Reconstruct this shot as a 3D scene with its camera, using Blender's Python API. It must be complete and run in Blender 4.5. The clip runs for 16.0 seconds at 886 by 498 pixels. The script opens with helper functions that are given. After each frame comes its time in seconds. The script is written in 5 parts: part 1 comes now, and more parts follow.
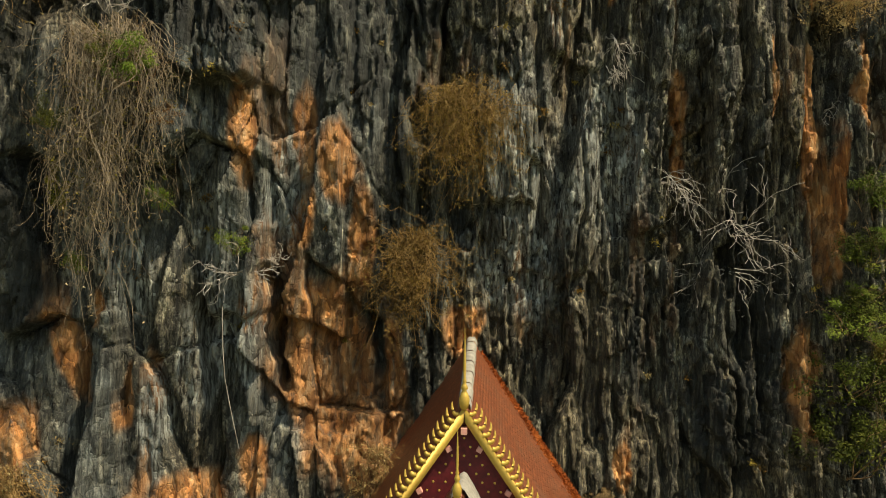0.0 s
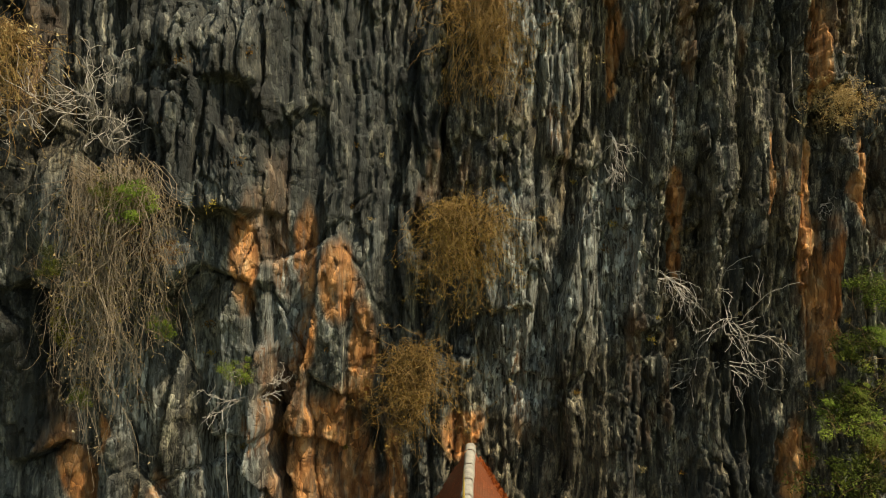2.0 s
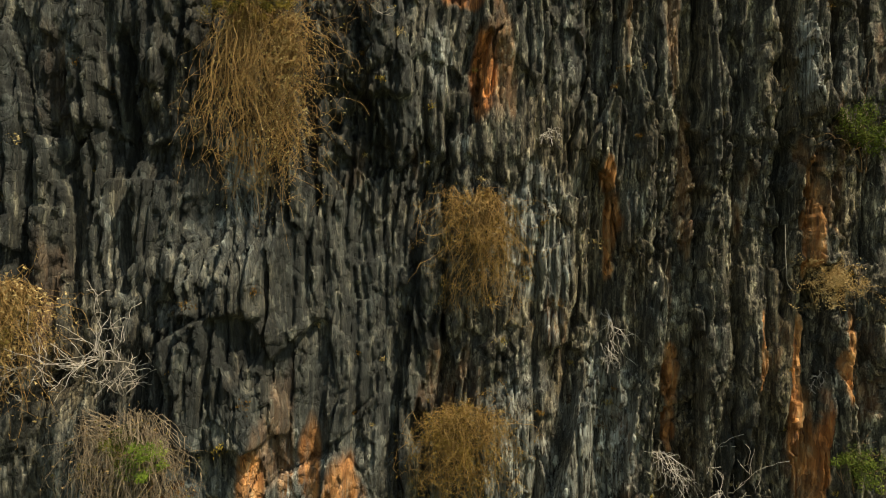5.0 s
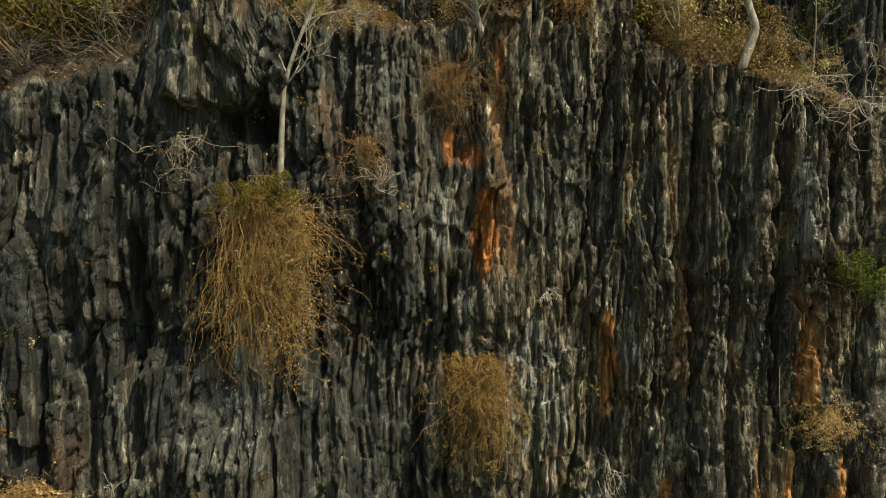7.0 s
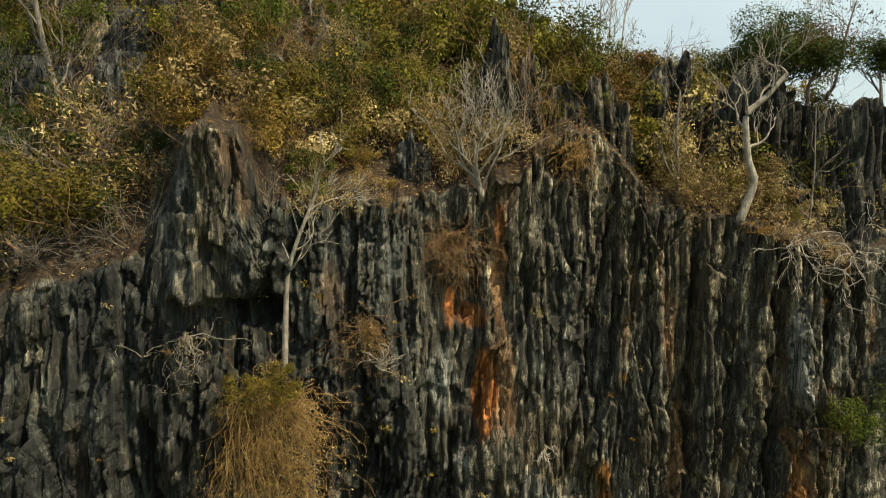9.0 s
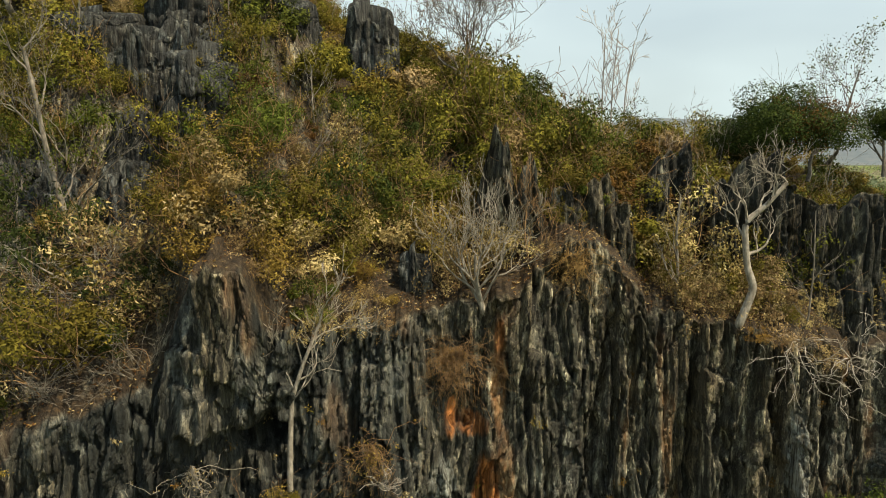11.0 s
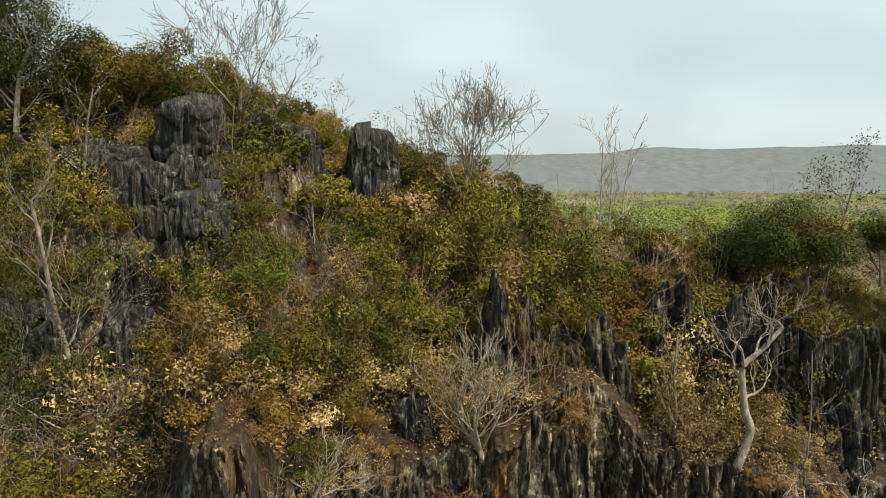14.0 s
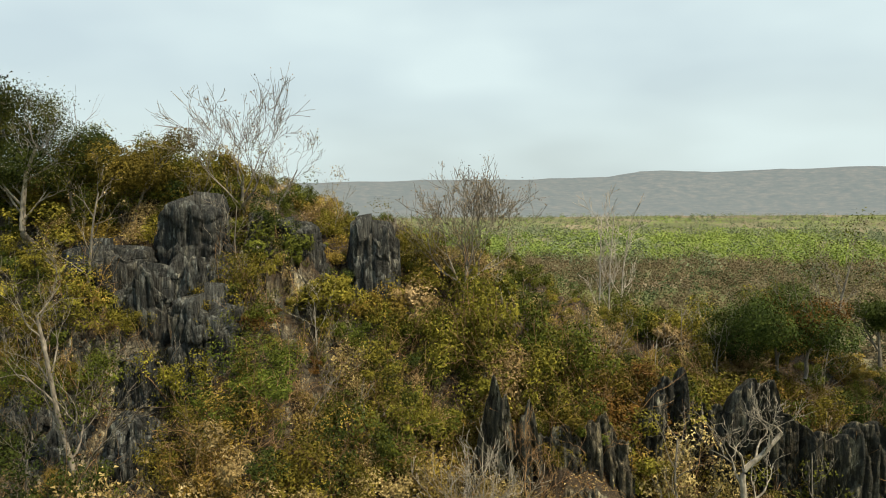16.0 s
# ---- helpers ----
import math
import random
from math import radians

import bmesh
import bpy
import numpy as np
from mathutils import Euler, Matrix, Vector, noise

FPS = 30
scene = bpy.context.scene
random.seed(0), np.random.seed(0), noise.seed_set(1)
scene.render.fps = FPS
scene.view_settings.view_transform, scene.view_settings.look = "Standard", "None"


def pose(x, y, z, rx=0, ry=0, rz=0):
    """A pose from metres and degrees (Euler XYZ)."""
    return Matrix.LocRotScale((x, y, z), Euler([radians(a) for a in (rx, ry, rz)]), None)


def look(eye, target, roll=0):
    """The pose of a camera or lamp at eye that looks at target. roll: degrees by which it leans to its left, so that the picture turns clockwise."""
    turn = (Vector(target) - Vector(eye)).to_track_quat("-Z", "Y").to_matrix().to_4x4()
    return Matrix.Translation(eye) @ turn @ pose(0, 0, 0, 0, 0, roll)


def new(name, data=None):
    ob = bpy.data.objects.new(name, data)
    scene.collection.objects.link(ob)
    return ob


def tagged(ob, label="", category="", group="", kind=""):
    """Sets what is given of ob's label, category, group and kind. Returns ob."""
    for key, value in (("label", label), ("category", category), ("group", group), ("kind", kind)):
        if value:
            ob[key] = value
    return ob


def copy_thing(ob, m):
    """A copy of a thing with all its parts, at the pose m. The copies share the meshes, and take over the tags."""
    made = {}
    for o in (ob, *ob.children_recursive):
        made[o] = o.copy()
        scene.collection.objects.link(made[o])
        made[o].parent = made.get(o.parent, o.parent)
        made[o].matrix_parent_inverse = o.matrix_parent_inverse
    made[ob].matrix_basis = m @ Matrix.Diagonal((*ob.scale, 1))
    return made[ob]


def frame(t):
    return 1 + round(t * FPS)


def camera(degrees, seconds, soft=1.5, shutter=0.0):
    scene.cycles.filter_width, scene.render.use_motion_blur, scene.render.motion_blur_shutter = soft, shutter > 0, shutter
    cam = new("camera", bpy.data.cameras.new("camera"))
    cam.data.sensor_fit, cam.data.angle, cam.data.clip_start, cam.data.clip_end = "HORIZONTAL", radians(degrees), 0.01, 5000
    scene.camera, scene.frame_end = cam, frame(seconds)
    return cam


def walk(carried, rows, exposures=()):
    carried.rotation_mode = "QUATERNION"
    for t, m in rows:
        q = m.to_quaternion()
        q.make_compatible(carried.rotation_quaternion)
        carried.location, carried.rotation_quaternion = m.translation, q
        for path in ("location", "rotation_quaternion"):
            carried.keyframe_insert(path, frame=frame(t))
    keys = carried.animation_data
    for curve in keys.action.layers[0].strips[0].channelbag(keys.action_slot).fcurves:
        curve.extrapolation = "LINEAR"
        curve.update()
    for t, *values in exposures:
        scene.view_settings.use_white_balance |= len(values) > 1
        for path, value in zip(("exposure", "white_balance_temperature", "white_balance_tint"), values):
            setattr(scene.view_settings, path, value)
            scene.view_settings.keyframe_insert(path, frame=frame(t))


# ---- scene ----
cam = camera(60.5, 16.0, soft=1.0)
PATH = [
    (0, (0.214, -0.268, 13.263), (0.212, 1.726, 13.416), 0.7),
    (0.5, (0.178, -0.397, 14.251), (0.178, 1.598, 14.392), 0.6),
    (1, (0.218, -0.56, 15.227), (0.215, 1.436, 15.357), 0.6),
    (1.5, (0.187, -0.714, 16.378), (0.187, 1.282, 16.493), 0.6),
    (2, (0.138, -0.89, 17.872), (0.14, 1.108, 17.969), 0.7),
    (2.5, (0.068, -1.066, 19.267), (0.072, 0.932, 19.35), 0.7),
    (3, (0.045, -1.224, 20.743), (0.049, 0.774, 20.81), 0.7),
    (3.5, (0.016, -1.359, 22.187), (0.022, 0.641, 22.236), 0.6),
    (4, (0.091, -1.525, 23.668), (0.092, 0.475, 23.702), 0.7),
    (4.2, (0.017, -1.562, 24.155), (0.024, 0.438, 24.19), 0.6),
    (6.3, (0.048, -2.126, 30.608), (0.045, -0.127, 30.559), 0.7),
    (6.5, (0.106, -2.185, 31.457), (0.098, -0.186, 31.399), 0.6),
    (7, (0.091, -2.318, 33.676), (0.082, -0.32, 33.587), 0.6),
    (7.5, (0.146, -2.399, 35.911), (0.13, -0.403, 35.789), 0.6),
    (8, (0.049, -2.388, 38.13), (0.038, -0.393, 37.978), 0.6),
    (8.5, (0.0, -2.347, 40.216), (-0.008, -0.355, 40.033), 0.6),
    (9, (0.022, -2.321, 41.48), (0.011, -0.331, 41.283), 0.6),
    (9.2, (-0.13, -2.32, 41.777), (-0.133, -0.329, 41.586), 0.6),
    (11.5, (0.156, -2.02, 48.277), (0.127, -0.04, 47.998), 0.4),
    (12, (0.159, -2.017, 49.183), (0.128, -0.035, 48.921), 0.4),
    (12.5, (0.212, -2.002, 49.93), (0.18, -0.018, 49.685), 0.3),
    (13, (0.254, -1.923, 50.526), (0.221, 0.063, 50.295), 0.3),
    (13.5, (0.245, -1.89, 51.101), (0.212, 0.099, 50.888), 0.2),
    (14, (0.271, -1.893, 51.702), (0.237, 0.098, 51.507), 0.2),
    (14.5, (0.297, -1.911, 52.397), (0.261, 0.081, 52.221), 0.0),
    (15, (0.272, -1.945, 53.286), (0.234, 0.049, 53.129), -0.1),
    (15.5, (0.279, -2.009, 54.229), (0.241, -0.014, 54.09), -0.2),
    (16, (0.354, -2.019, 55.189), (0.315, -0.023, 55.058), -0.4),
]
walk(cam, [(t, look(eye, target, roll)) for t, eye, target, roll in PATH])

# ---- world and sun ----
SUN_ELEV, SUN_TURN = 57.0, 58.0   # degrees above the horizon; degrees to the right of the way behind the camera
world = bpy.data.worlds.new("sky")
scene.world = world
world.use_nodes = True
wn, wl = world.node_tree.nodes, world.node_tree.links
wn.clear()
sky = wn.new("ShaderNodeTexSky")
sky.sky_type, sky.sun_disc = "NISHITA", False
sky.sun_elevation, sky.sun_rotation = radians(SUN_ELEV), radians(180 - SUN_TURN)
sky.air_density, sky.dust_density, sky.ozone_density = 1.0, 3.5, 1.0
w_geo = wn.new("ShaderNodeTexCoord")
w_map = wn.new("ShaderNodeMapping")
w_map.inputs["Scale"].default_value = (2.2, 2.2, 6.0)
w_cloud = wn.new("ShaderNodeTexNoise")
w_cloud.inputs["Scale"].default_value, w_cloud.inputs["Detail"].default_value = 1.5, 2.5
w_ramp = wn.new("ShaderNodeMapRange")
w_ramp.inputs["From Min"].default_value, w_ramp.inputs["From Max"].default_value = 0.36, 0.70
w_ramp.inputs["To Min"].default_value, w_ramp.inputs["To Max"].default_value = 0.62, 0.84
w_scale = wn.new("ShaderNodeMix")
w_scale.data_type, w_scale.blend_type = "RGBA", "MULTIPLY"
w_scale.inputs[0].default_value = 1.0
w_scale.inputs[7].default_value = (0.11, 0.11, 0.115, 1)
w_mix = wn.new("ShaderNodeMix")
w_mix.data_type = "RGBA"
w_mix.inputs[7].default_value = (0.83, 0.98, 0.97, 1)
w_bg, w_out = wn.new("ShaderNodeBackground"), wn.new("ShaderNodeOutputWorld")
wl.new(w_geo.outputs["Generated"], w_map.inputs["Vector"])
wl.new(w_map.outputs[0], w_cloud.inputs["Vector"])
wl.new(w_cloud.outputs["Fac"], w_ramp.inputs["Value"])
wl.new(sky.outputs[0], w_scale.inputs[6])
wl.new(w_scale.outputs[2], w_mix.inputs[6])
wl.new(w_ramp.outputs[0], w_mix.inputs[0])
wl.new(w_mix.outputs[2], w_bg.inputs["Color"])
wl.new(w_bg.outputs[0], w_out.inputs["Surface"])
w_bg.inputs["Strength"].default_value = 1.0

sun_from = Vector((math.sin(radians(SUN_TURN)) * math.cos(radians(SUN_ELEV)), -math.cos(radians(SUN_TURN)) * math.cos(radians(SUN_ELEV)), math.sin(radians(SUN_ELEV))))
sun = new("sun", bpy.data.lights.new("sun", "SUN"))
sun.matrix_world = look(sun_from * 100, (0, 0, 0))
sun.data.energy, sun.data.angle, sun.data.color = 7.6, radians(1.5), (1.0, 0.83, 0.58)


# ---- materials ----
class Nodes:
    """Short hand for building a material's node tree."""

    def __init__(self, name):
        self.m = bpy.data.materials.new(name)
        self.m.use_nodes = True
        self.t = self.m.node_tree
        self.b = self.t.nodes["Principled BSDF"]
        self.co = self.t.nodes.new("ShaderNodeTexCoord").outputs["Object"]

    def put(self, socket, value):
        if hasattr(value, "is_linked"):
            self.t.links.new(value, socket)
        else:
            socket.default_value = value

    def stretch(self, x, y, z, source=None):
        n = self.t.nodes.new("ShaderNodeMapping")
        self.put(n.inputs["Vector"], source or self.co)
        n.inputs["Scale"].default_value = (x, y, z)
        return n.outputs[0]

    def noise(self, scale, detail=4.0, vector=None, rough=0.55, warp=0.0):
        n = self.t.nodes.new("ShaderNodeTexNoise")
        self.put(n.inputs["Vector"], vector or self.co)
        n.inputs["Scale"].default_value, n.inputs["Detail"].default_value = scale, detail
        n.inputs["Roughness"].default_value, n.inputs["Distortion"].default_value = rough, warp
        return n.outputs["Fac"]

    def cells(self, scale, vector=None, feature="F1"):
        n = self.t.nodes.new("ShaderNodeTexVoronoi")
        n.feature = feature
        self.put(n.inputs["Vector"], vector or self.co)
        n.inputs["Scale"].default_value = scale
        return n.outputs["Distance"]

    def ramp(self, fac, *stops):
        n = self.t.nodes.new("ShaderNodeValToRGB")
        e = n.color_ramp.elements
        while len(e) < len(stops):
            e.new(0.5)
        for k, (p, c) in zip(e, stops):
            k.position = p
            k.color = (*c, 1) if isinstance(c, tuple) else (c, c, c, 1)
        self.put(n.inputs[0], fac)
        return n.outputs[0]

    def mix(self, fac, a, b, blend="MIX"):
        n = self.t.nodes.new("ShaderNodeMix")
        n.data_type, n.blend_type = "RGBA", blend
        self.put(n.inputs[0], fac)
        for k, v in ((6, a), (7, b)):
            self.put(n.inputs[k], (*v, 1) if isinstance(v, tuple) else v)
        return n.outputs[2]

    def math(self, op, a, b=0.0):
        n = self.t.nodes.new("ShaderNodeMath")
        n.operation = op
        self.put(n.inputs[0], a)
        self.put(n.inputs[1], b)
        return n.outputs[0]

    def attribute(self, name):
        n = self.t.nodes.new("ShaderNodeAttribute")
        n.attribute_name = name
        return n.outputs["Fac"]

    def random(self):
        return self.t.nodes.new("ShaderNodeObjectInfo").outputs["Random"]

    def island(self):
        return self.t.nodes.new("ShaderNodeNewGeometry").outputs["Random Per Island"]

    def bump(self, height, strength=0.5, distance=0.05):
        n = self.t.nodes.new("ShaderNodeBump")
        n.inputs["Strength"].default_value, n.inputs["Distance"].default_value = strength, distance
        self.put(n.inputs["Height"], height)
        self.put(self.b.inputs["Normal"], n.outputs[0])

    def done(self, color, rough=0.8, metal=0.0, spec=0.3):
        self.put(self.b.inputs["Base Color"], (*color, 1) if isinstance(color, tuple) else color)
        self.put(self.b.inputs["Roughness"], rough)
        self.put(self.b.inputs["Metallic"], metal)
        self.b.inputs["Specular IOR Level"].default_value = spec
        return self.m


def rock_material(name, stains=True, soil=False):
    n = Nodes(name)
    streak = n.noise(2.6, 7, n.stretch(1, 1, 0.13), 0.62, 0.35)
    thin = n.noise(9.0, 5, n.stretch(1, 1, 0.10), 0.6, 0.2)
    broad = n.noise(0.22, 3)
    tint = n.noise(0.45, 4, n.stretch(1, 1, 0.35))
    grain = n.noise(14.0, 5, None, 0.7)
    chip = n.t.nodes.new("ShaderNodeTexVoronoi")
    n.put(chip.inputs["Vector"], n.stretch(1, 1, 0.36))
    chip.inputs["Scale"].default_value = 5.5
    pick = n.t.nodes.new("ShaderNodeSeparateColor")
    n.put(pick.inputs[0], chip.outputs["Color"])
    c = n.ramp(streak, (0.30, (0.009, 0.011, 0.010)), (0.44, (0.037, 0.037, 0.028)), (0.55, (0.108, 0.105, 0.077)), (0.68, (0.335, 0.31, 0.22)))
    warm = n.ramp(thin, (0.3, (0.024, 0.019, 0.011)), (0.55, (0.105, 0.085, 0.048)), (0.75, (0.27, 0.225, 0.135)))
    cool = n.ramp(thin, (0.3, (0.020, 0.026, 0.026)), (0.6, (0.085, 0.10, 0.098)), (0.75, (0.19, 0.21, 0.20)))
    c = n.mix(n.ramp(tint, (0.43, 0.0), (0.60, 0.8)), c, warm)
    c = n.mix(n.ramp(broad, (0.36, 0.4), (0.48, 0.0)), c, cool)
    c = n.mix(0.75, c, n.ramp(pick.outputs[0], (0.0, 0.25), (0.45, 0.8), (0.8, 1.35), (1.0, 2.6)), "MULTIPLY")
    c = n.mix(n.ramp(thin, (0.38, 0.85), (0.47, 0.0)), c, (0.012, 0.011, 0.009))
    c = n.mix(n.ramp(grain, (0.57, 0.0), (0.68, 0.6)), c, (0.30, 0.285, 0.23))
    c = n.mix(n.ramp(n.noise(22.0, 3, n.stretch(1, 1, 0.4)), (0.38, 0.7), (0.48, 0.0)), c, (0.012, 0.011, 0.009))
    wob = n.t.nodes.new("ShaderNodeVectorMath")
    wob.operation = "MULTIPLY_ADD"
    warp = n.t.nodes.new("ShaderNodeTexNoise")
    n.put(warp.inputs["Vector"], n.co)
    warp.inputs["Scale"].default_value = 2.3
    n.put(wob.inputs[0], warp.outputs["Color"])
    wob.inputs[1].default_value = (0.35, 0.35, 0.5)
    n.put(wob.inputs[2], n.stretch(1, 1, 0.55))
    joint = n.cells(3.1, wob.outputs[0], "DISTANCE_TO_EDGE")
    facet = n.t.nodes.new("ShaderNodeTexVoronoi")
    n.put(facet.inputs["Vector"], wob.outputs[0])
    facet.inputs["Scale"].default_value = 3.1
    tone = n.t.nodes.new("ShaderNodeSeparateColor")
    n.put(tone.inputs[0], facet.outputs["Color"])
    if stains:
        blue = n.ramp(thin, (0.3, (0.027, 0.034, 0.034)), (0.55, (0.098, 0.117, 0.115)), (0.72, (0.26, 0.285, 0.275)))
        c = n.mix(n.math("MULTIPLY", n.attribute("blue"), 0.45), c, blue)
        o = n.attribute("ochre")
        edge = n.math("MULTIPLY", o, n.ramp(n.noise(3.0, 6, n.stretch(1, 1, 0.3), 0.65, 0.5), (0.30, 0.12), (0.52, 1.0)))
        oc = n.ramp(n.noise(2.0, 6, n.stretch(1, 1, 0.4), 0.65, 0.4), (0.26, (0.08, 0.03, 0.010)), (0.42, (0.25, 0.105, 0.030)), (0.56, (0.42, 0.21, 0.075)), (0.72, (0.54, 0.38, 0.21)))
        c = n.mix(edge, c, oc)
        r = n.attribute("rust")
        c = n.mix(n.math("MULTIPLY", r, n.ramp(streak, (0.35, 0.25), (0.55, 1.0))), c, n.ramp(thin, (0.3, (0.13, 0.042, 0.010)), (0.6, (0.38, 0.15, 0.040)), (0.8, (0.58, 0.34, 0.13))))
        # mixes the rock towards near-black where the attribute is high
        k = n.attribute("dark_rock")
        c = n.mix(n.math("MULTIPLY", k, n.ramp(streak, (0.42, 0.96), (0.68, 0.45))), c, (0.012, 0.0145, 0.0135))
        p = n.attribute("pale")
        c = n.mix(n.math("MULTIPLY", p, n.ramp(thin, (0.40, 0.0), (0.62, 0.9))), c, (0.25, 0.27, 0.25))
    else:
        c = n.mix(0.8, c, n.ramp(thin, (0.34, (0.007, 0.009, 0.010)), (0.55, (0.024, 0.029, 0.031)), (0.74, (0.12, 0.135, 0.135))))
    c = n.mix(0.8, c, n.ramp(tone.outputs[1], (0.0, 0.55), (0.5, 0.95), (0.8, 1.35), (1.0, 2.5)), "MULTIPLY")
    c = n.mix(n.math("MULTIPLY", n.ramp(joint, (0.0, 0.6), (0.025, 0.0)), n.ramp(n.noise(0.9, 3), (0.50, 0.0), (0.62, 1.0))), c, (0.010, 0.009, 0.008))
    if soil:
        s = n.attribute("soil")
        sc = n.ramp(n.noise(5.0, 6, None, 0.7), (0.3, (0.008, 0.006, 0.004)), (0.5, (0.030, 0.021, 0.012)), (0.7, (0.10, 0.066, 0.03)))
        c = n.mix(s, c, sc)
    h = n.math("ADD", n.math("MULTIPLY", streak, 1.2), n.math("ADD", n.math("MULTIPLY", thin, 0.7), n.math("ADD", n.math("MULTIPLY", grain, 0.4), n.math("MULTIPLY", pick.outputs[0], 0.35))))
    crack = n.ramp(n.cells(1.7, n.stretch(1, 1, 0.45), "DISTANCE_TO_EDGE"), (0.0, 0.0), (0.05, 1.0))
    h = n.math("ADD", h, n.math("ADD", n.math("MULTIPLY", tone.outputs[0], 0.6), n.math("MULTIPLY", n.ramp(joint, (0.0, 0.0), (0.06, 1.0)), 0.18)))
    n.bump(n.math("ADD", h, n.math("MULTIPLY", crack, 0.2)), 1.0, 0.13)
    return n.done(c, n.ramp(grain, (0.3, 0.62), (0.7, 0.9)), 0.0, 0.25)


def leaf_material(name, dark, mid, light, spread=0.25, patch=1.1, even=0.72):
    n = Nodes(name)
    c = n.ramp(n.island(), (0.0, dark), (0.5, mid), (1.0, light))
    c2 = n.ramp(n.noise(patch, 3), (0.35, dark), (0.55, mid), (0.72, light))
    c = n.mix(even, c, c2)
    hue = n.t.nodes.new("ShaderNodeHueSaturation")
    n.put(hue.inputs["Color"], c)
    n.put(hue.inputs["Hue"], n.math("ADD", n.math("MULTIPLY", n.random(), 0.03), 0.49))
    n.put(hue.inputs["Value"], n.math("ADD", n.math("MULTIPLY", n.random(), 2 * spread), 1 - spread))
    m = n.done(hue.outputs[0], 0.8, 0.0, 0.10)
    soft = n.t.nodes.new("ShaderNodeBsdfTranslucent")
    n.put(soft.inputs["Color"], hue.outputs[0])
    both = n.t.nodes.new("ShaderNodeMixShader")
    both.inputs[0].default_value = 0.16
    n.t.links.new(n.b.outputs[0], both.inputs[1])
    n.t.links.new(soft.outputs[0], both.inputs[2])
    n.t.links.new(both.outputs[0], n.t.nodes["Material Output"].inputs["Surface"])
    return m


def bark_material(name, dark, light):
    n = Nodes(name)
    f = n.noise(9.0, 5, n.stretch(1, 1, 0.3), 0.65)
    patch = n.noise(1.7, 3)
    c = n.mix(n.ramp(patch, (0.4, 0.0), (0.65, 0.7)), n.ramp(f, (0.3, dark), (0.65, light)), dark)
    n.bump(f, 0.5, 0.02)
    return n.done(c, 0.85)


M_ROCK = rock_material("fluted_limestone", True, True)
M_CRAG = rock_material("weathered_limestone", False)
LEAF = {
    "green": leaf_material("green_leaves", (0.010, 0.014, 0.003), (0.070, 0.085, 0.012), (0.22, 0.225, 0.034)),
    "olive": leaf_material("olive_leaves", (0.016, 0.016, 0.003), (0.128, 0.110, 0.016), (0.36, 0.29, 0.05)),
    "gold": leaf_material("yellowing_leaves", (0.040, 0.027, 0.006), (0.20, 0.134, 0.028), (0.46, 0.325, 0.085)),
    "tan": leaf_material("dry_tan_leaves", (0.05, 0.036, 0.013), (0.29, 0.212, 0.09), (0.70, 0.55, 0.30)),
    "rust": leaf_material("rusty_leaves", (0.035, 0.017, 0.005), (0.13, 0.066, 0.016), (0.28, 0.16, 0.04)),
    "ember": leaf_material("orange_dead_leaves", (0.14, 0.030, 0.008), (0.30, 0.075, 0.016), (0.46, 0.15, 0.035)),
    "dark": leaf_material("dark_green_leaves", (0.010, 0.016, 0.004), (0.036, 0.050, 0.010), (0.095, 0.11, 0.02)),
    "straw": leaf_material("straw", (0.20, 0.13, 0.05), (0.42, 0.30, 0.14), (0.62, 0.48, 0.26)),
    # Distance haze is mixed into most far leaf colours, making them paler, greyer.
    "far_green": leaf_material("distant_hazed_trees", (0.10, 0.125, 0.075), (0.13, 0.155, 0.09), (0.165, 0.19, 0.105), 0.25, 0.035, 0.85),
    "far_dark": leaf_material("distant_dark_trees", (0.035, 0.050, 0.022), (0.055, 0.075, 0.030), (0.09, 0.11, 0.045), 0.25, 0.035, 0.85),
    "far_hazed": leaf_material("distant_hazed_dry_trees", (0.17, 0.155, 0.115), (0.21, 0.19, 0.14), (0.27, 0.24, 0.18), 0.25, 0.035, 0.85),
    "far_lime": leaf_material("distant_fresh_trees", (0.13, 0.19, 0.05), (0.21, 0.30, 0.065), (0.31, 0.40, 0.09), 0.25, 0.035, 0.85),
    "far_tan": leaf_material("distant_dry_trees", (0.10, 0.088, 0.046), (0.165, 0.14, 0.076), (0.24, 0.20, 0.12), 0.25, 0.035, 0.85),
    "lime": leaf_material("bright_green_leaves", (0.04, 0.06, 0.008), (0.13, 0.17, 0.02), (0.26, 0.28, 0.05)),
}
M_PALEWOOD = bark_material("pale_dead_wood", (0.10, 0.088, 0.068), (0.40, 0.37, 0.31))
M_GREYWOOD = bark_material("grey_bark", (0.07, 0.062, 0.05), (0.27, 0.245, 0.20))
M_DRYVINE = bark_material("dry_vine_stems", (0.13, 0.076, 0.024), (0.42, 0.275, 0.10))
M_BROWNVINE = bark_material("brown_twigs", (0.09, 0.053, 0.024), (0.32, 0.205, 0.10))
M_BONE = bark_material("bleached_wood", (0.21, 0.19, 0.16), (0.52, 0.48, 0.42))
M_VINE = bark_material("grey_tan_vines", (0.09, 0.07, 0.045), (0.34, 0.275, 0.185))


# ---- noise on arrays ----
_rng = np.random.default_rng(7)
_PERM = _rng.permutation(4096)
_GRAD = _rng.uniform(0, 2 * np.pi, 4096)
_VAL = _rng.random((4096, 3))


def hashed(i, j):
    return _PERM[(_PERM[i.astype(np.int64) & 4095] + j.astype(np.int64)) & 4095]


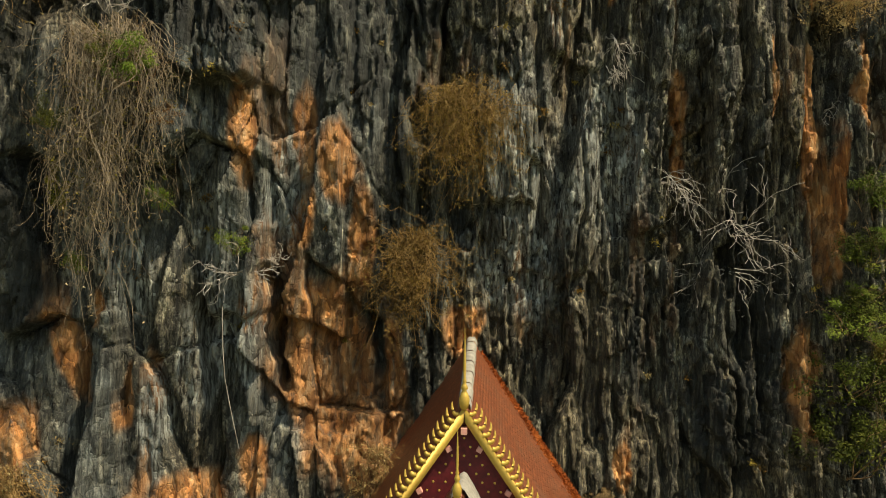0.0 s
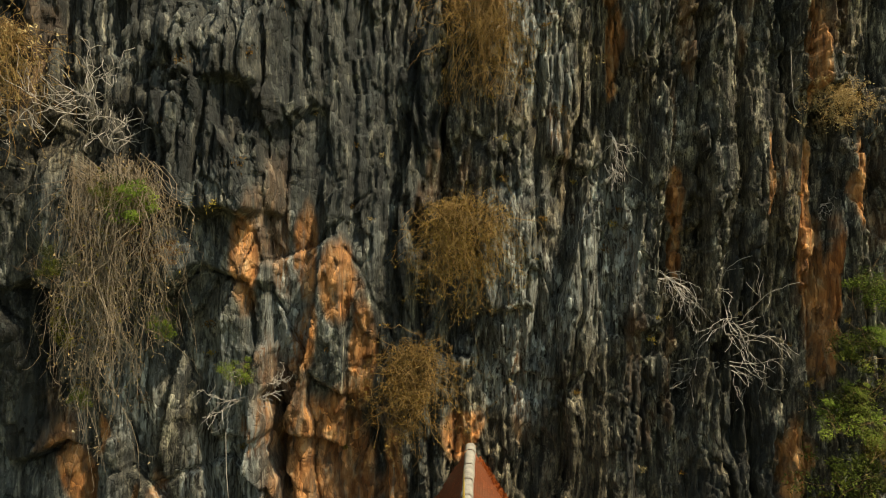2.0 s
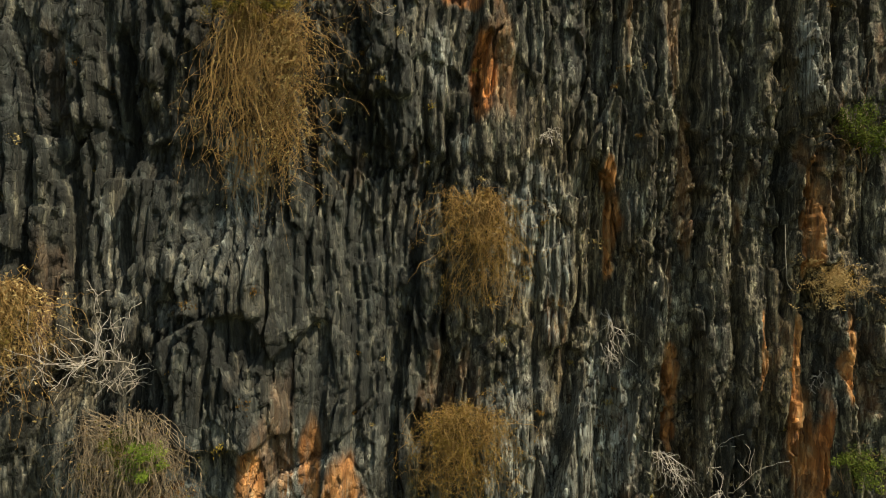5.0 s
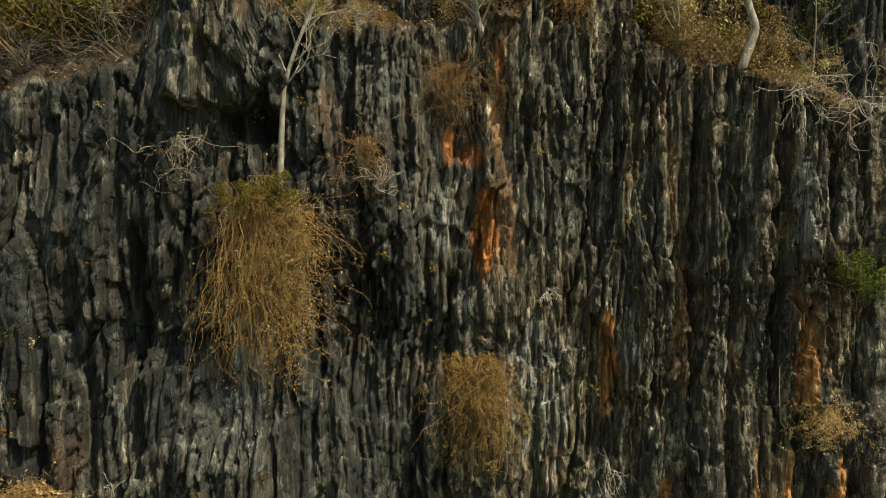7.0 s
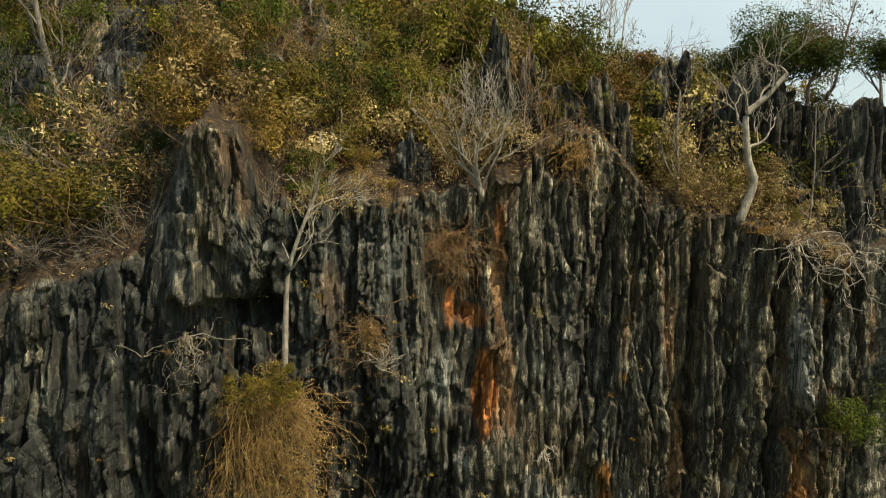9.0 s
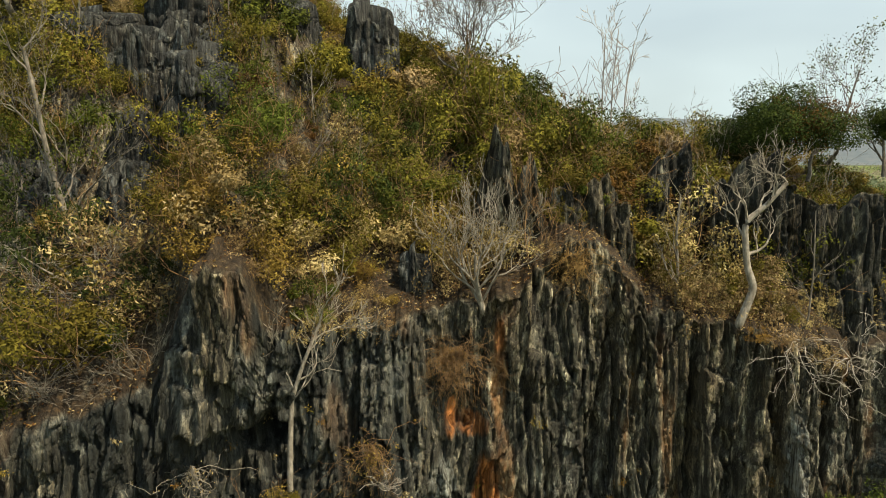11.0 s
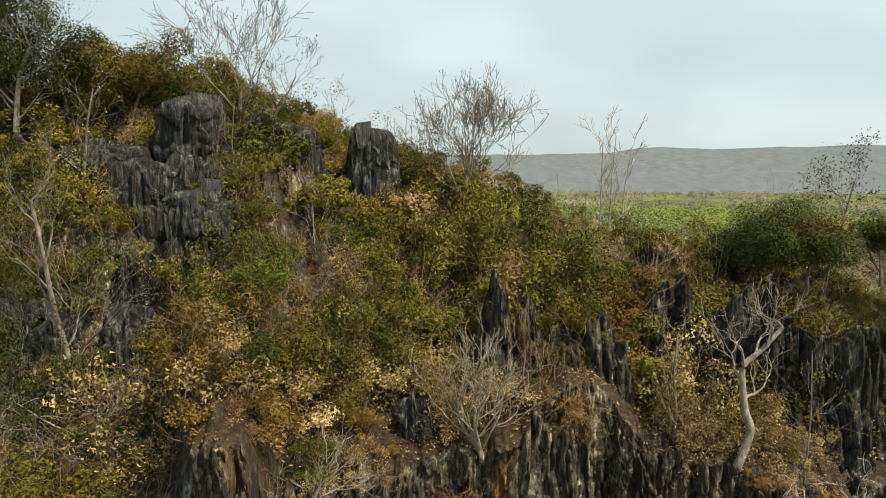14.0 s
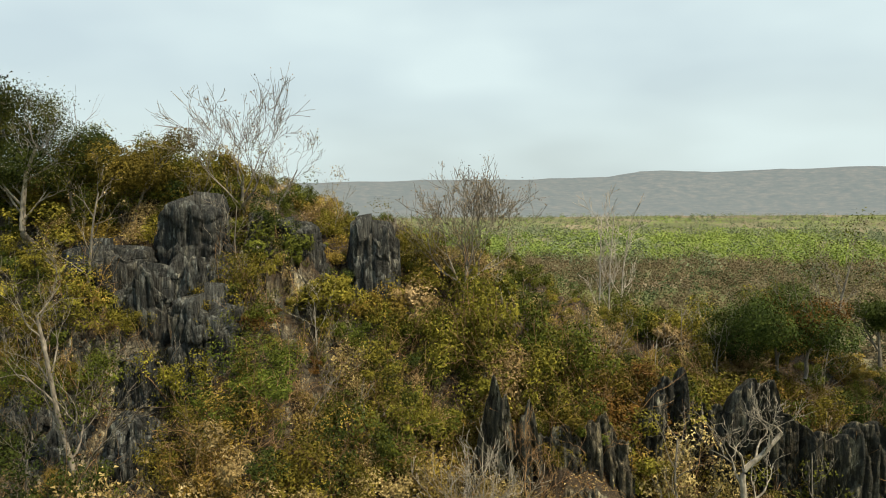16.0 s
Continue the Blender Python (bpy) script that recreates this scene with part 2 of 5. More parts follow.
def perlin(x, y):
    x, y = np.asarray(x, float) + 300.3, np.asarray(y, float) + 300.7
    i, j = np.floor(x), np.floor(y)
    u, v = x - i, y - j
    su, sv = u * u * u * (u * (u * 6 - 15) + 10), v * v * v * (v * (v * 6 - 15) + 10)
    out = 0
    for a in (0, 1):
        for b in (0, 1):
            g = _GRAD[hashed(i + a, j + b)]
            d = np.cos(g) * (u - a) + np.sin(g) * (v - b)
            out = out + d * (su if a else 1 - su) * (sv if b else 1 - sv)
    return out * 1.5


def fbm(x, y, octaves=4):
    out, amp = 0, 0.5
    for k in range(octaves):
        out = out + amp * perlin(x * 2 ** k + 17.1 * k, y * 2 ** k - 9.7 * k)
        amp *= 0.5
    return out


def ridged(x, y, octaves=3):
    out, amp = 0, 0.6
    for k in range(octaves):
        out = out + amp * (1 - np.abs(perlin(x * 2 ** k + 5.3 * k, y * 2 ** k + 3.1 * k)) * 2.2)
        amp *= 0.5
    return out


def columns(x, y):
    """Rounded columns with sharp, narrow crevices between them: 0 on a column's crest, 1 in a crevice."""
    return (1 - np.minimum(np.abs(perlin(x, y)) * 2.4, 1)) ** 1.7


def cellular(x, y):
    """Distance to the border of the cell, and three random numbers of the cell."""
    x, y = np.asarray(x, float) + 200, np.asarray(y, float) + 200
    i, j = np.floor(x), np.floor(y)
    f1, f2 = np.full(x.shape, 9.0), np.full(x.shape, 9.0)
    who = np.zeros(x.shape, np.int64)
    for a in (-1, 0, 1):
        for b in (-1, 0, 1):
            h = hashed(i + a, j + b)
            d = (i + a + _VAL[h, 0] - x) ** 2 + (j + b + _VAL[h, 1] - y) ** 2
            near = d < f1
            f2 = np.where(near, f1, np.minimum(f2, d))
            who = np.where(near, h, who)
            f1 = np.minimum(f1, d)
    who = (who * 7 + 13) & 4095
    return np.sqrt(f2) - np.sqrt(f1), _VAL[who, 0], _VAL[who, 1], _VAL[who, 2]


def smooth(a, b, v):
    t = np.clip((v - a) / (b - a), 0, 1)
    return t * t * (3 - 2 * t)


# ---- the shape of the cliff ----
PLAN_X = (-40, -20, -14, -10, -7, -5, -3, 0, 3, 6, 9, 13, 16, 22, 40)
PLAN_Y = (26, 20.6, 21.2, 21.7, 22.8, 23.4, 24.6, 26.0, 26.7, 27.5, 28.3, 28.4, 28.9, 30, 40)
EDGE_X = (-40, -20, -13, -10.2, -9.4, -7.8, -6.9, -6.2, -2, 1.2, 3, 4.6, 5.6, 6.8, 8.2, 11, 16, 24, 40)
EDGE_Z = (30, 36.5, 37.5, 38.6, 41.0, 43.2, 42.8, 40.4, 40.4, 41.0, 41.5, 42.9, 43.3, 42.6, 40.2, 39.8, 38.6, 38, 32)
TOP_X = (-45, -26, -12, -5, 0, 4, 8, 14, 24, 45)
TOP_Z = (46, 55.0, 55.6, 53.2, 52.0, 50.4, 48.6, 47.0, 46.0, 38)


def edge_z(x):
    return np.interp(x, EDGE_X, EDGE_Z) + 0.5 * perlin(x * 0.9, x * 0 + 3.3) + 0.25 * perlin(x * 2.7, x * 0 + 1.3)


def niche(x, z, cx, cz, w, h, depth):
    """A pocket in the face, sharp on its rim."""
    wob = 1 + 0.35 * fbm(x * 1.3 + 9, z * 1.3, 3)
    r = np.hypot((x - cx) / (w * wob), (z - cz) / (h * wob))
    return depth * (1 - smooth(0.55, 1.0, r))


def cleft(x, z, x0, z0, x1, z1, width, depth):
    """A crack from (x0, z0) down to (x1, z1)."""
    t = np.clip((z0 - z) / (z0 - z1), 0, 1)
    cx = x0 + (x1 - x0) * t + 0.16 * perlin(z * 0.9, z * 0 + x0) + 0.06 * perlin(z * 3.1, z * 0 + x0)
    on = smooth(z1 - 0.5, z1 + 0.3, z) * (1 - smooth(z0 - 0.3, z0 + 0.5, z))
    w = width * (0.7 + 0.6 * perlin(z * 0.7, z * 0 + x1))
    return depth * on * np.exp(-((x - cx) / np.maximum(w, 0.03)) ** 2)


def bulge(x, z, x0, x1, z_low, z_high, out):
    """A mass that stands proud, with a sharp underside."""
    wob = 0.35 * perlin(x * 1.1, z * 0 + 4.4) + 0.12 * perlin(x * 3.3, z * 0)
    side = smooth(x0 - 0.3, x0 + 0.5, x + 0.3 * perlin(z * 0.6, x * 0)) * (1 - smooth(x1 - 0.5, x1 + 0.3, x + 0.3 * perlin(z * 0.6, x * 0 + 2)))
    return out * side * smooth(z_low - 0.08, z_low + 0.10, z + wob) * (1 - smooth(z_high - 2.5, z_high, z))


CLEFTS = (
    (-0.6, 20.2, -0.6, 15.6, 0.36, 1.3), (6.6, 39.5, 5.6, 33.0, 0.13, 1.0), (5.6, 33.2, 4.85, 29.6, 0.10, 0.9),
    (0.22, 31.2, 0.24, 27.4, 0.22, 1.1), (10.2, 39.5, 10.6, 20.0, 0.24, 0.8), (13.7, 38.0, 13.95, 24.0, 0.28, 1.1),
    (16.1, 37.0, 15.9, 27.6, 0.25, 1.4), (11.8, 35.0, 12.1, 11.0, 0.30, 0.7), (-10.1, 33.0, -10.0, 25.0, 0.32, 1.0),
    (-5.3, 14.2, -5.0, 10.6, 0.30, 1.5), (0.3, 28.0, 0.1, 21.5, 0.14, 0.8), (12.4, 16.0, 13.0, 6.0, 0.30, 0.7),
    (8.3, 38.5, 8.6, 26.0, 0.14, 0.6), (-7.4, 15.2, -7.0, 7.0, 0.16, 0.7), (-2.2, 13.5, -1.6, 8.5, 0.26, 0.8),
)
NICHES = (
    (0.42, 36.55, 0.62, 1.0, 0.7), (1.70, 33.2, 0.75, 1.75, 0.35), (-6.6, 36.7, 1.5, 0.75, 0.8), (-5.6, 16.8, 0.5, 1.2, 0.6),
    (15.4, 24.4, 0.9, 0.9, 0.8), (-2.7, 11.8, 1.2, 2.6, 0.5), (4.6, 41.9, 0.8, 0.8, 0.9), (-3.3, 9.5, 1.0, 0.8, 0.5), (-1.2, 14.0, 0.9, 1.4, 0.7),
)
BULGES = (
    (-8.6, -5.2, 20.1, 27.5, 1.0), (-9.0, -6.2, 37.2, 46.0, 1.1), (-13.6, -10.6, 17.7, 23.0, 0.9), (0.6, 3.7, 17.0, 22.2, 0.55),
    (-9.6, -6.6, 29.6, 34.5, 0.45), (-8.4, -5.4, 24.2, 28.4, 0.5), (4.0, 6.4, 22.6, 25.0, 0.4), (14.2, 16.0, 26.0, 38.0, 0.6),
    (-4.3, -1.0, 31.9, 36.0, 0.6), (-7.4, -5.2, 13.0, 19.2, 0.5), (-12.5, -10.9, 5.0, 14.4, 0.7), (16.1, 19.5, 14.0, 27.2, 0.7), (-9.2, -7.2, 6.0, 16.6, 0.5),
)


def face_y(x, z):
    """The cliff face: how far back it stands at (x, z)."""
    x, z = np.asarray(x, float), np.asarray(z, float)
    left = 1 - smooth(-3.5, 0.5, x)
    low_left = left * (1 - smooth(18.0, 20.5, z))
    y = np.interp(x, PLAN_X, PLAN_Y)
    y = y + 0.9 * smooth(34, 42, z) * left + 1.1 * smooth(30, 4, z) * (1 - left) + 1.3 * low_left * smooth(20, 12, z)
    y = y + 1.0 * fbm(x * 0.13, z * 0.06 + 4, 3)
    # tall blocks between joints
    wx, wz = x + 0.5 * perlin(x * 0.5, z * 0.16), z + 0.9 * perlin(x * 0.4 + 8, z * 0.3)
    rim, a, b, c = cellular(wx * 0.75, wz * 0.13)
    y = y + (a - 0.5) * 1.3 + (b - 0.5) * 0.4 * np.sin(wx * 2.1 + c * 6) + 0.16 * (1 - smooth(0.0, 0.06, rim)) * smooth(0.4, 0.6, c)
    # flutes, deepest on the right and high up
    amp = np.interp(x, (-20, -12, -8, -2, 3, 10, 20), (0.42, 0.42, 0.40, 0.34, 0.34, 0.44, 0.44)) * (1 - 0.72 * low_left)
    fx = x + 0.28 * perlin(x * 0.35, z * 0.22) + 0.07 * perlin(x * 1.3, z * 1.1)
    bare = 1 - 0.8 * low_left
    rimq, aq, bq, cq = cellular(wx * 0.8 + 0.3 * perlin(x * 1.2, z * 0.8), wz * 0.34 + 5)
    y = y + amp * 1.25 * columns(fx * 0.85 + 0.25 * (aq - 0.5), z * 0.035) + (aq - 0.5) * 0.34 * bare + 0.34 * bare * columns(fx * 2.1 + 3 + 1.6 * bq, z * 0.08) * (0.5 + 0.9 * smooth(-0.2, 0.3, fbm(x * 0.3, z * 0.2, 2)))
    y = y + 0.15 * bare * columns(fx * 4.6 + 11 + 2.0 * cq, z * 0.2) * smooth(-0.3, 0.25, fbm(x * 0.45 + 40, z * 0.3, 2))
    # broken ledges and chips
    rim2, a2, b2, c2 = cellular((wx + 0.15 * perlin(x * 2, z * 2)) * 2.0, (wz + b * 3) * 0.85)
    rough = smooth(-0.15, 0.35, fbm(x * 0.22 + 31, z * 0.20, 3))
    rough = rough * bare
    y = y + (a2 - 0.5) * (0.08 + 0.12 * bare + 0.36 * rough) + 0.10 * (1 - smooth(0, 0.10, rim2)) * (0.5 + rough)
    rim3, a3, b3, c3 = cellular(wx * 4.4, wz * 1.8)
    y = y + (a3 - 0.5) * 0.22 * (0.1 + 0.4 * bare + rough) + 0.07 * (1 - smooth(0, 0.12, rim3)) * rough + 0.08 * fbm(x * 3.1, z * 1.6, 3) + 0.045 * fbm(x * 9, z * 4, 2)
    # big sloping slabs of the lower left
    slab = cellular((x + 0.30 * z + 0.3 * perlin(x * 0.9, z * 0.5)) * 0.42, (z - 0.2 * x) * 0.2)
    y = y + low_left * ((slab[1] - 0.5) * 1.3 + (slab[2] - 0.5) * 0.8 * np.sin((x + 0.3 * z) * 1.3 + 6 * slab[3]) + 0.2 * (1 - smooth(0, 0.06, slab[0])))
    for k in CLEFTS:
        y = y + cleft(x, z, *k)
    for k in NICHES:
        y = y + niche(x, z, *k)
    for k in BULGES:
        y = y - bulge(x, z, *k)
    return y


def top_z(x, y, ye, ze):
    """The wooded slope above the edge."""
    crest = np.interp(x, TOP_X, TOP_Z)
    run = np.maximum(y - ye, 0)
    up = smooth(-0.05, 1.0, run / 17.5) * 0.45 + np.clip(run / 17.5, 0, 1) * 0.55
    z = ze + (crest - ze) * up
    z = z + 0.9 * fbm(x * 0.25 + 3, y * 0.25, 3) * smooth(0.5, 3, run)
    z = z - np.maximum(y - 46 - 2.0 * perlin(x * 0.1, x * 0), 0) ** 1.35 * 0.55
    return z


# rows of the sheet: up the face, then back over the slope and down behind
U = np.concatenate([np.linspace(-36, -15.5, 60)[:-1], np.linspace(-15.5, 18, 650), np.linspace(18, 36, 50)[1:]])
FACE = np.concatenate([np.linspace(-0.03, 0.14, 10)[:-1], np.linspace(0.14, 1.0, 470)])
RUN = np.concatenate([np.linspace(0, 22, 80)[1:], np.linspace(22, 75, 14)[1:]])
rows_x, rows_y, rows_z = [], [], []
ZE = edge_z(U)
for f in FACE:
    z = f * ZE
    rows_x.append(U)
    rows_z.append(z)
    rows_y.append(face_y(U, z))
YE = rows_y[-1]
ZS = np.convolve(np.pad(ZE, 20, mode="edge"), np.ones(41) / 41, mode="valid")
YS = np.convolve(np.pad(YE, 30, mode="edge"), np.ones(61) / 61, mode="valid")
for r in RUN:
    y = YS * min(1, r / 3) + YE * (1 - min(1, r / 3)) + r
    x = U * (1 + 0.016 * max(0, r))
    k = smooth(0, 2.5, r)
    z = top_z(x, y, YE * (1 - k) + YS * k, ZE * (1 - k) + ZS * k)
    crag = smooth(0.10, 0.40, fbm(x * 0.22 + 60, y * 0.22, 3))
    rim, a, b, c = cellular(x * 0.8, y * 0.8)
    k = min(1, r / 2.5)
    z = z + k * (crag * (a * 1.3 + 0.6 * ridged(x * 2.2, y * 0.8, 2) - 0.3) + 0.15 * fbm(x * 1.4, y * 1.4, 3))
    rows_x.append(x)
    rows_y.append(y + 0.10 * fbm(x * 2, y * 2 + 5, 2))
    rows_z.append(np.maximum(z, -1.0))
SX, SY, SZ = np.array(rows_x), np.array(rows_y), np.array(rows_z)


def sheet_mesh(name, sx, sy, sz):
    nr, nc = sx.shape
    me = bpy.data.meshes.new(name)
    idx = np.arange(nr * nc).reshape(nr, nc)
    quads = np.stack([idx[:-1, :-1], idx[:-1, 1:], idx[1:, 1:], idx[1:, :-1]], -1).reshape(-1, 4)
    me.vertices.add(nr * nc)
    me.vertices.foreach_set("co", np.stack([sx, sy, sz], -1).astype(np.float32).ravel())
    me.loops.add(quads.size)
    me.loops.foreach_set("vertex_index", quads.astype(np.int32).ravel())
    me.polygons.add(len(quads))
    me.polygons.foreach_set("loop_start", np.arange(0, quads.size, 4, dtype=np.int32))
    me.update(calc_edges=True)
    return me


def ellipse(x, z, cx, cz, w, h, tilt=0.0):
    dx, dz = x - cx, z - cz
    r = np.hypot((dx - tilt * dz) / w, dz / h) + 0.55 * fbm(x * 0.9, z * 0.5, 4)
    return 1 - smooth(0.6, 1.0, r)


OCHRE = (
    (-3.7, 11.2, 2.1, 4.3, -0.30), (-2.6, 8.6, 1.9, 2.2), (-3.3, 18.0, 0.55, 1.9), (-4.4, 18.6, 0.4, 1.9), (-6.0, 18.4, 0.55, 1.7), (-2.5, 15.4, 0.5, 2.6), (-1.5, 11.0, 0.6, 2.2), (-7.7, 6.8, 1.2, 1.4), (-12.6, 8.8, 0.9, 1.6),
    (-4.3, 16.2, 0.5, 1.3), (-11.3, 11.8, 0.5, 1.7, -0.3), (-10.4, 13.2, 0.35, 0.8), (-9.4, 10.6, 0.3, 1.3), (9.4, 21.4, 0.45, 1.6), (9.5, 19.2, 0.3, 1.3),
    (13.05, 22.4, 0.22, 1.7), (14.75, 20.5, 0.45, 3.8), (15.2, 17.2, 0.75, 4.2), (14.4, 10.4, 0.8, 3.0), (6.5, 29.4, 0.42, 0.9), (6.75, 27.2, 0.4, 1.9), (15.0, 28.0, 0.45, 3.0),
    (0.9, 12.6, 0.9, 1.1), (7.0, 7.6, 0.45, 1.2), (16.6, 22.0, 0.4, 2.2), (-5.9, 8.0, 0.6, 1.2),
)
RUST = ((1.6, 33.1, 0.62, 1.8, 0.05), (2.0, 39.6, 0.2, 0.8, 0.03), (0.15, 36.4, 0.34, 1.1), (1.0, 36.0, 0.9, 0.5), (14.5, 20.6, 0.16, 3.0), (15.8, 18.6, 0.2, 2.4))
# patches of near-black rock, some over niches and clefts
DARK_ROCK = ((-1.8, 24.6, 2.0, 3.6), (-3.2, 21.6, 1.2, 1.6), (-11.5, 36.5, 2.6, 3.0), (12.2, 14.0, 1.5, 7.0), (10.8, 8.5, 1.8, 3.5), (-7.0, 22.8, 1.7, 2.6), (-12.6, 15.0, 1.2, 4.0), (-6.4, 36.8, 1.7, 0.9), (-5.2, 38.5, 0.9, 2.4), (-1.6, 18.0, 0.6, 3.2), (-10.0, 30.0, 0.5, 4.0), (-11.4, 35.0, 1.0, 2.0), (7.6, 13.0, 0.8, 4.0))
PALE = ((3.2, 17.0, 2.4, 4.6), (6.4, 19.6, 1.8, 4.0), (3.6, 27.0, 1.6, 3.0), (-0.1, 33.5, 0.6, 1.8), (-6.9, 15.6, 0.9, 2.2), (-7.5, 11.4, 0.8, 2.4), (4.3, 23.6, 0.5, 0.9), (0.7, 30.4, 0.4, 0.5), (-8.6, 9.6, 0.5, 2.0), (-6.4, 12.6, 1.2, 2.6), (-9.6, 14.2, 0.8, 2.4), (-4.9, 17.2, 0.8, 2.0), (2.2, 14.4, 0.6, 1.2), (14.6, 34.0, 0.5, 2.6), (-6.6, 28.5, 1.0, 2.0))
cliff_me = sheet_mesh("limestone_cliff", SX, SY, SZ)
on_face = np.zeros(SX.shape)
on_face[: len(FACE)] = 1
soil = np.zeros(SX.shape)
slope_rise = np.gradient(SZ, axis=0) / np.maximum(np.hypot(np.gradient(SY, axis=0), np.gradient(SZ, axis=0)), 1e-4)
soil[len(FACE):] = (1 - smooth(0.62, 0.86, slope_rise[len(FACE):])) * 0.95
for key, spots in (("ochre", OCHRE), ("rust", RUST), ("pale", PALE), ("dark_rock", DARK_ROCK)):
    v = np.zeros(SX.shape)
    for e in spots:
        v = np.maximum(v, ellipse(SX, SZ, *e))
    if key == "ochre":
        v = np.maximum(v, 0.5 * ellipse(SX, SZ, 2.0, 38.0, 0.32, 3.2))
        v = np.maximum(v, 0.8 * smooth(0.22, 0.40, fbm(SX * 0.55 + 70, SZ * 0.13, 4)) * (0.35 + 0.65 * (1 - smooth(-2.5, 0, SX)) * (1 - smooth(17, 20, SZ))))
    if key == "dark_rock":
        v = np.maximum(v, 0.95 * (1 - smooth(-2.5, 1.0, SX)) * smooth(18.5, 21.5, SZ) * smooth(-0.35, 0.15, fbm(SX * 0.3, SZ * 0.12 + 40, 3)))
        v = np.maximum(v, 0.35 * smooth(0.02, 0.25, fbm(SX * 0.5 + 11, SZ * 0.07 + 4, 3)))
    cliff_me.attributes.new(key, "FLOAT", "POINT").data.foreach_set("value", (v * on_face).astype(np.float32).ravel())
cliff_me.attributes.new("blue", "FLOAT", "POINT").data.foreach_set("value", (on_face * (1 - smooth(-3.5, 3.0, SX + 3 * fbm(SX * 0.2, SZ * 0.1, 3))) * smooth(-0.5, 0.1, fbm(SX * 0.25 + 5, SZ * 0.15, 3))).astype(np.float32).ravel())
cliff_me.attributes.new("soil", "FLOAT", "POINT").data.foreach_set("value", soil.astype(np.float32).ravel())
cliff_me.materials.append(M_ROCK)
cliff = tagged(new("cliff", cliff_me), "tall dark grey fluted limestone cliff stained with ochre streaks", "cliff", kind="structure")


def face_point(x, z, out=0.0):
    return Vector((x, float(face_y(np.array([x]), np.array([z]))[0]) - out, z))


def slope_point(x, y, lift=0.0):
    """The place on the slope above the edge, by the nearest point of the sheet."""
    r = len(FACE)
    d = (SX[r:] - x) ** 2 + (SY[r:] - y) ** 2
    k = np.unravel_index(np.argmin(d), d.shape)
    return Vector((x, y, float(SZ[r:][k]) + lift))


# ---- the plain and the far hills ----
def plain_material():
    n = Nodes("farmland")
    patch = n.t.nodes.new("ShaderNodeTexVoronoi")
    n.put(patch.inputs["Vector"], n.stretch(1, 0.62, 1))
    patch.inputs["Scale"].default_value = 0.0085
    pick = n.t.nodes.new("ShaderNodeSeparateColor")
    n.put(pick.inputs[0], patch.outputs["Color"])
    c = n.ramp(pick.outputs[0], (0.0, (0.07, 0.08, 0.035)), (0.3, (0.10, 0.11, 0.042)), (0.5, (0.13, 0.165, 0.045)), (0.62, (0.11, 0.11, 0.055)), (0.85, (0.15, 0.13, 0.085)), (1.0, (0.21, 0.17, 0.12)))
    c = n.mix(n.ramp(n.noise(0.05, 6, None, 0.65), (0.4, 0.0), (0.7, 0.5)), c, (0.11, 0.13, 0.06))
    n.bump(n.noise(0.4, 4), 0.4, 0.5)
    return n.done(c, 0.95, 0.0, 0.1)


def hill_material():
    n = Nodes("hills_with_haze_glow")
    f = n.noise(0.03, 8, n.stretch(1, 1.5, 3.0), 0.7)
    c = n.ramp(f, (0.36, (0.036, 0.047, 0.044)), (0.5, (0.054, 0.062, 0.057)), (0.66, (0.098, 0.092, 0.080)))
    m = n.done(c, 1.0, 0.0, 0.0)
    # distance haze is put in as a faint blue-grey glow of the hills
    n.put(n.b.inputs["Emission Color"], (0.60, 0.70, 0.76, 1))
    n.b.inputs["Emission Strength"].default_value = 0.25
    return m


gx = np.concatenate([-np.geomspace(4500, 60, 50), np.linspace(-50, 50, 21), np.geomspace(60, 4500, 50)])
gy = np.concatenate([-np.geomspace(4000, 40, 20), np.linspace(-30, 100, 27), np.geomspace(110, 4600, 60)])
GX, GY = np.meshgrid(gx, gy)
far = smooth(120, 300, np.hypot(GX, GY))
ground_me = sheet_mesh("ground", GX, GY, far * 1.5 * fbm(GX * 0.006, GY * 0.006, 3) - 0.3)
ground_me.materials.append(plain_material())
tagged(new("ground", ground_me), "flat green and tan farmland reaching the horizon", "plain", kind="structure")

hx, hy = np.meshgrid(np.linspace(-3600, 4200, 200), np.concatenate([np.linspace(2150, 3050, 40), np.linspace(3100, 4400, 14)]))
rise = smooth(2200, 3000, hy + 160 * fbm(hx * 0.0016, hy * 0.0016, 3))
hz = rise * (np.interp(hx, (-3600, -400, 300, 620, 720, 1000, 1500, 4200), (120, 128, 136, 140, 160, 152, 172, 150)) + 12 * fbm(hx * 0.0035, hx * 0 + 3, 4)) - 3 + 5 * fbm(hx * 0.004, hy * 0.012, 3) * rise
hill_me = sheet_mesh("backdrop_hills", hx, hy, hz)
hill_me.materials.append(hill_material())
tagged(new("backdrop_hills", hill_me), "long low hazy blue-grey ridge beyond the plain", "hills", kind="structure")


# ---- builders ----
def part(name, me, material, parent, label="", kind=""):
    me.materials.clear()
    me.materials.append(material)
    ob = new(name, me)
    ob.parent = parent
    return tagged(ob, label, kind=kind)


def root(name, label, category, group="", m=None):
    ob = new(name)
    ob.empty_display_size = 0.2
    if m is not None:
        ob.matrix_basis = m
    return tagged(ob, label, category, group)


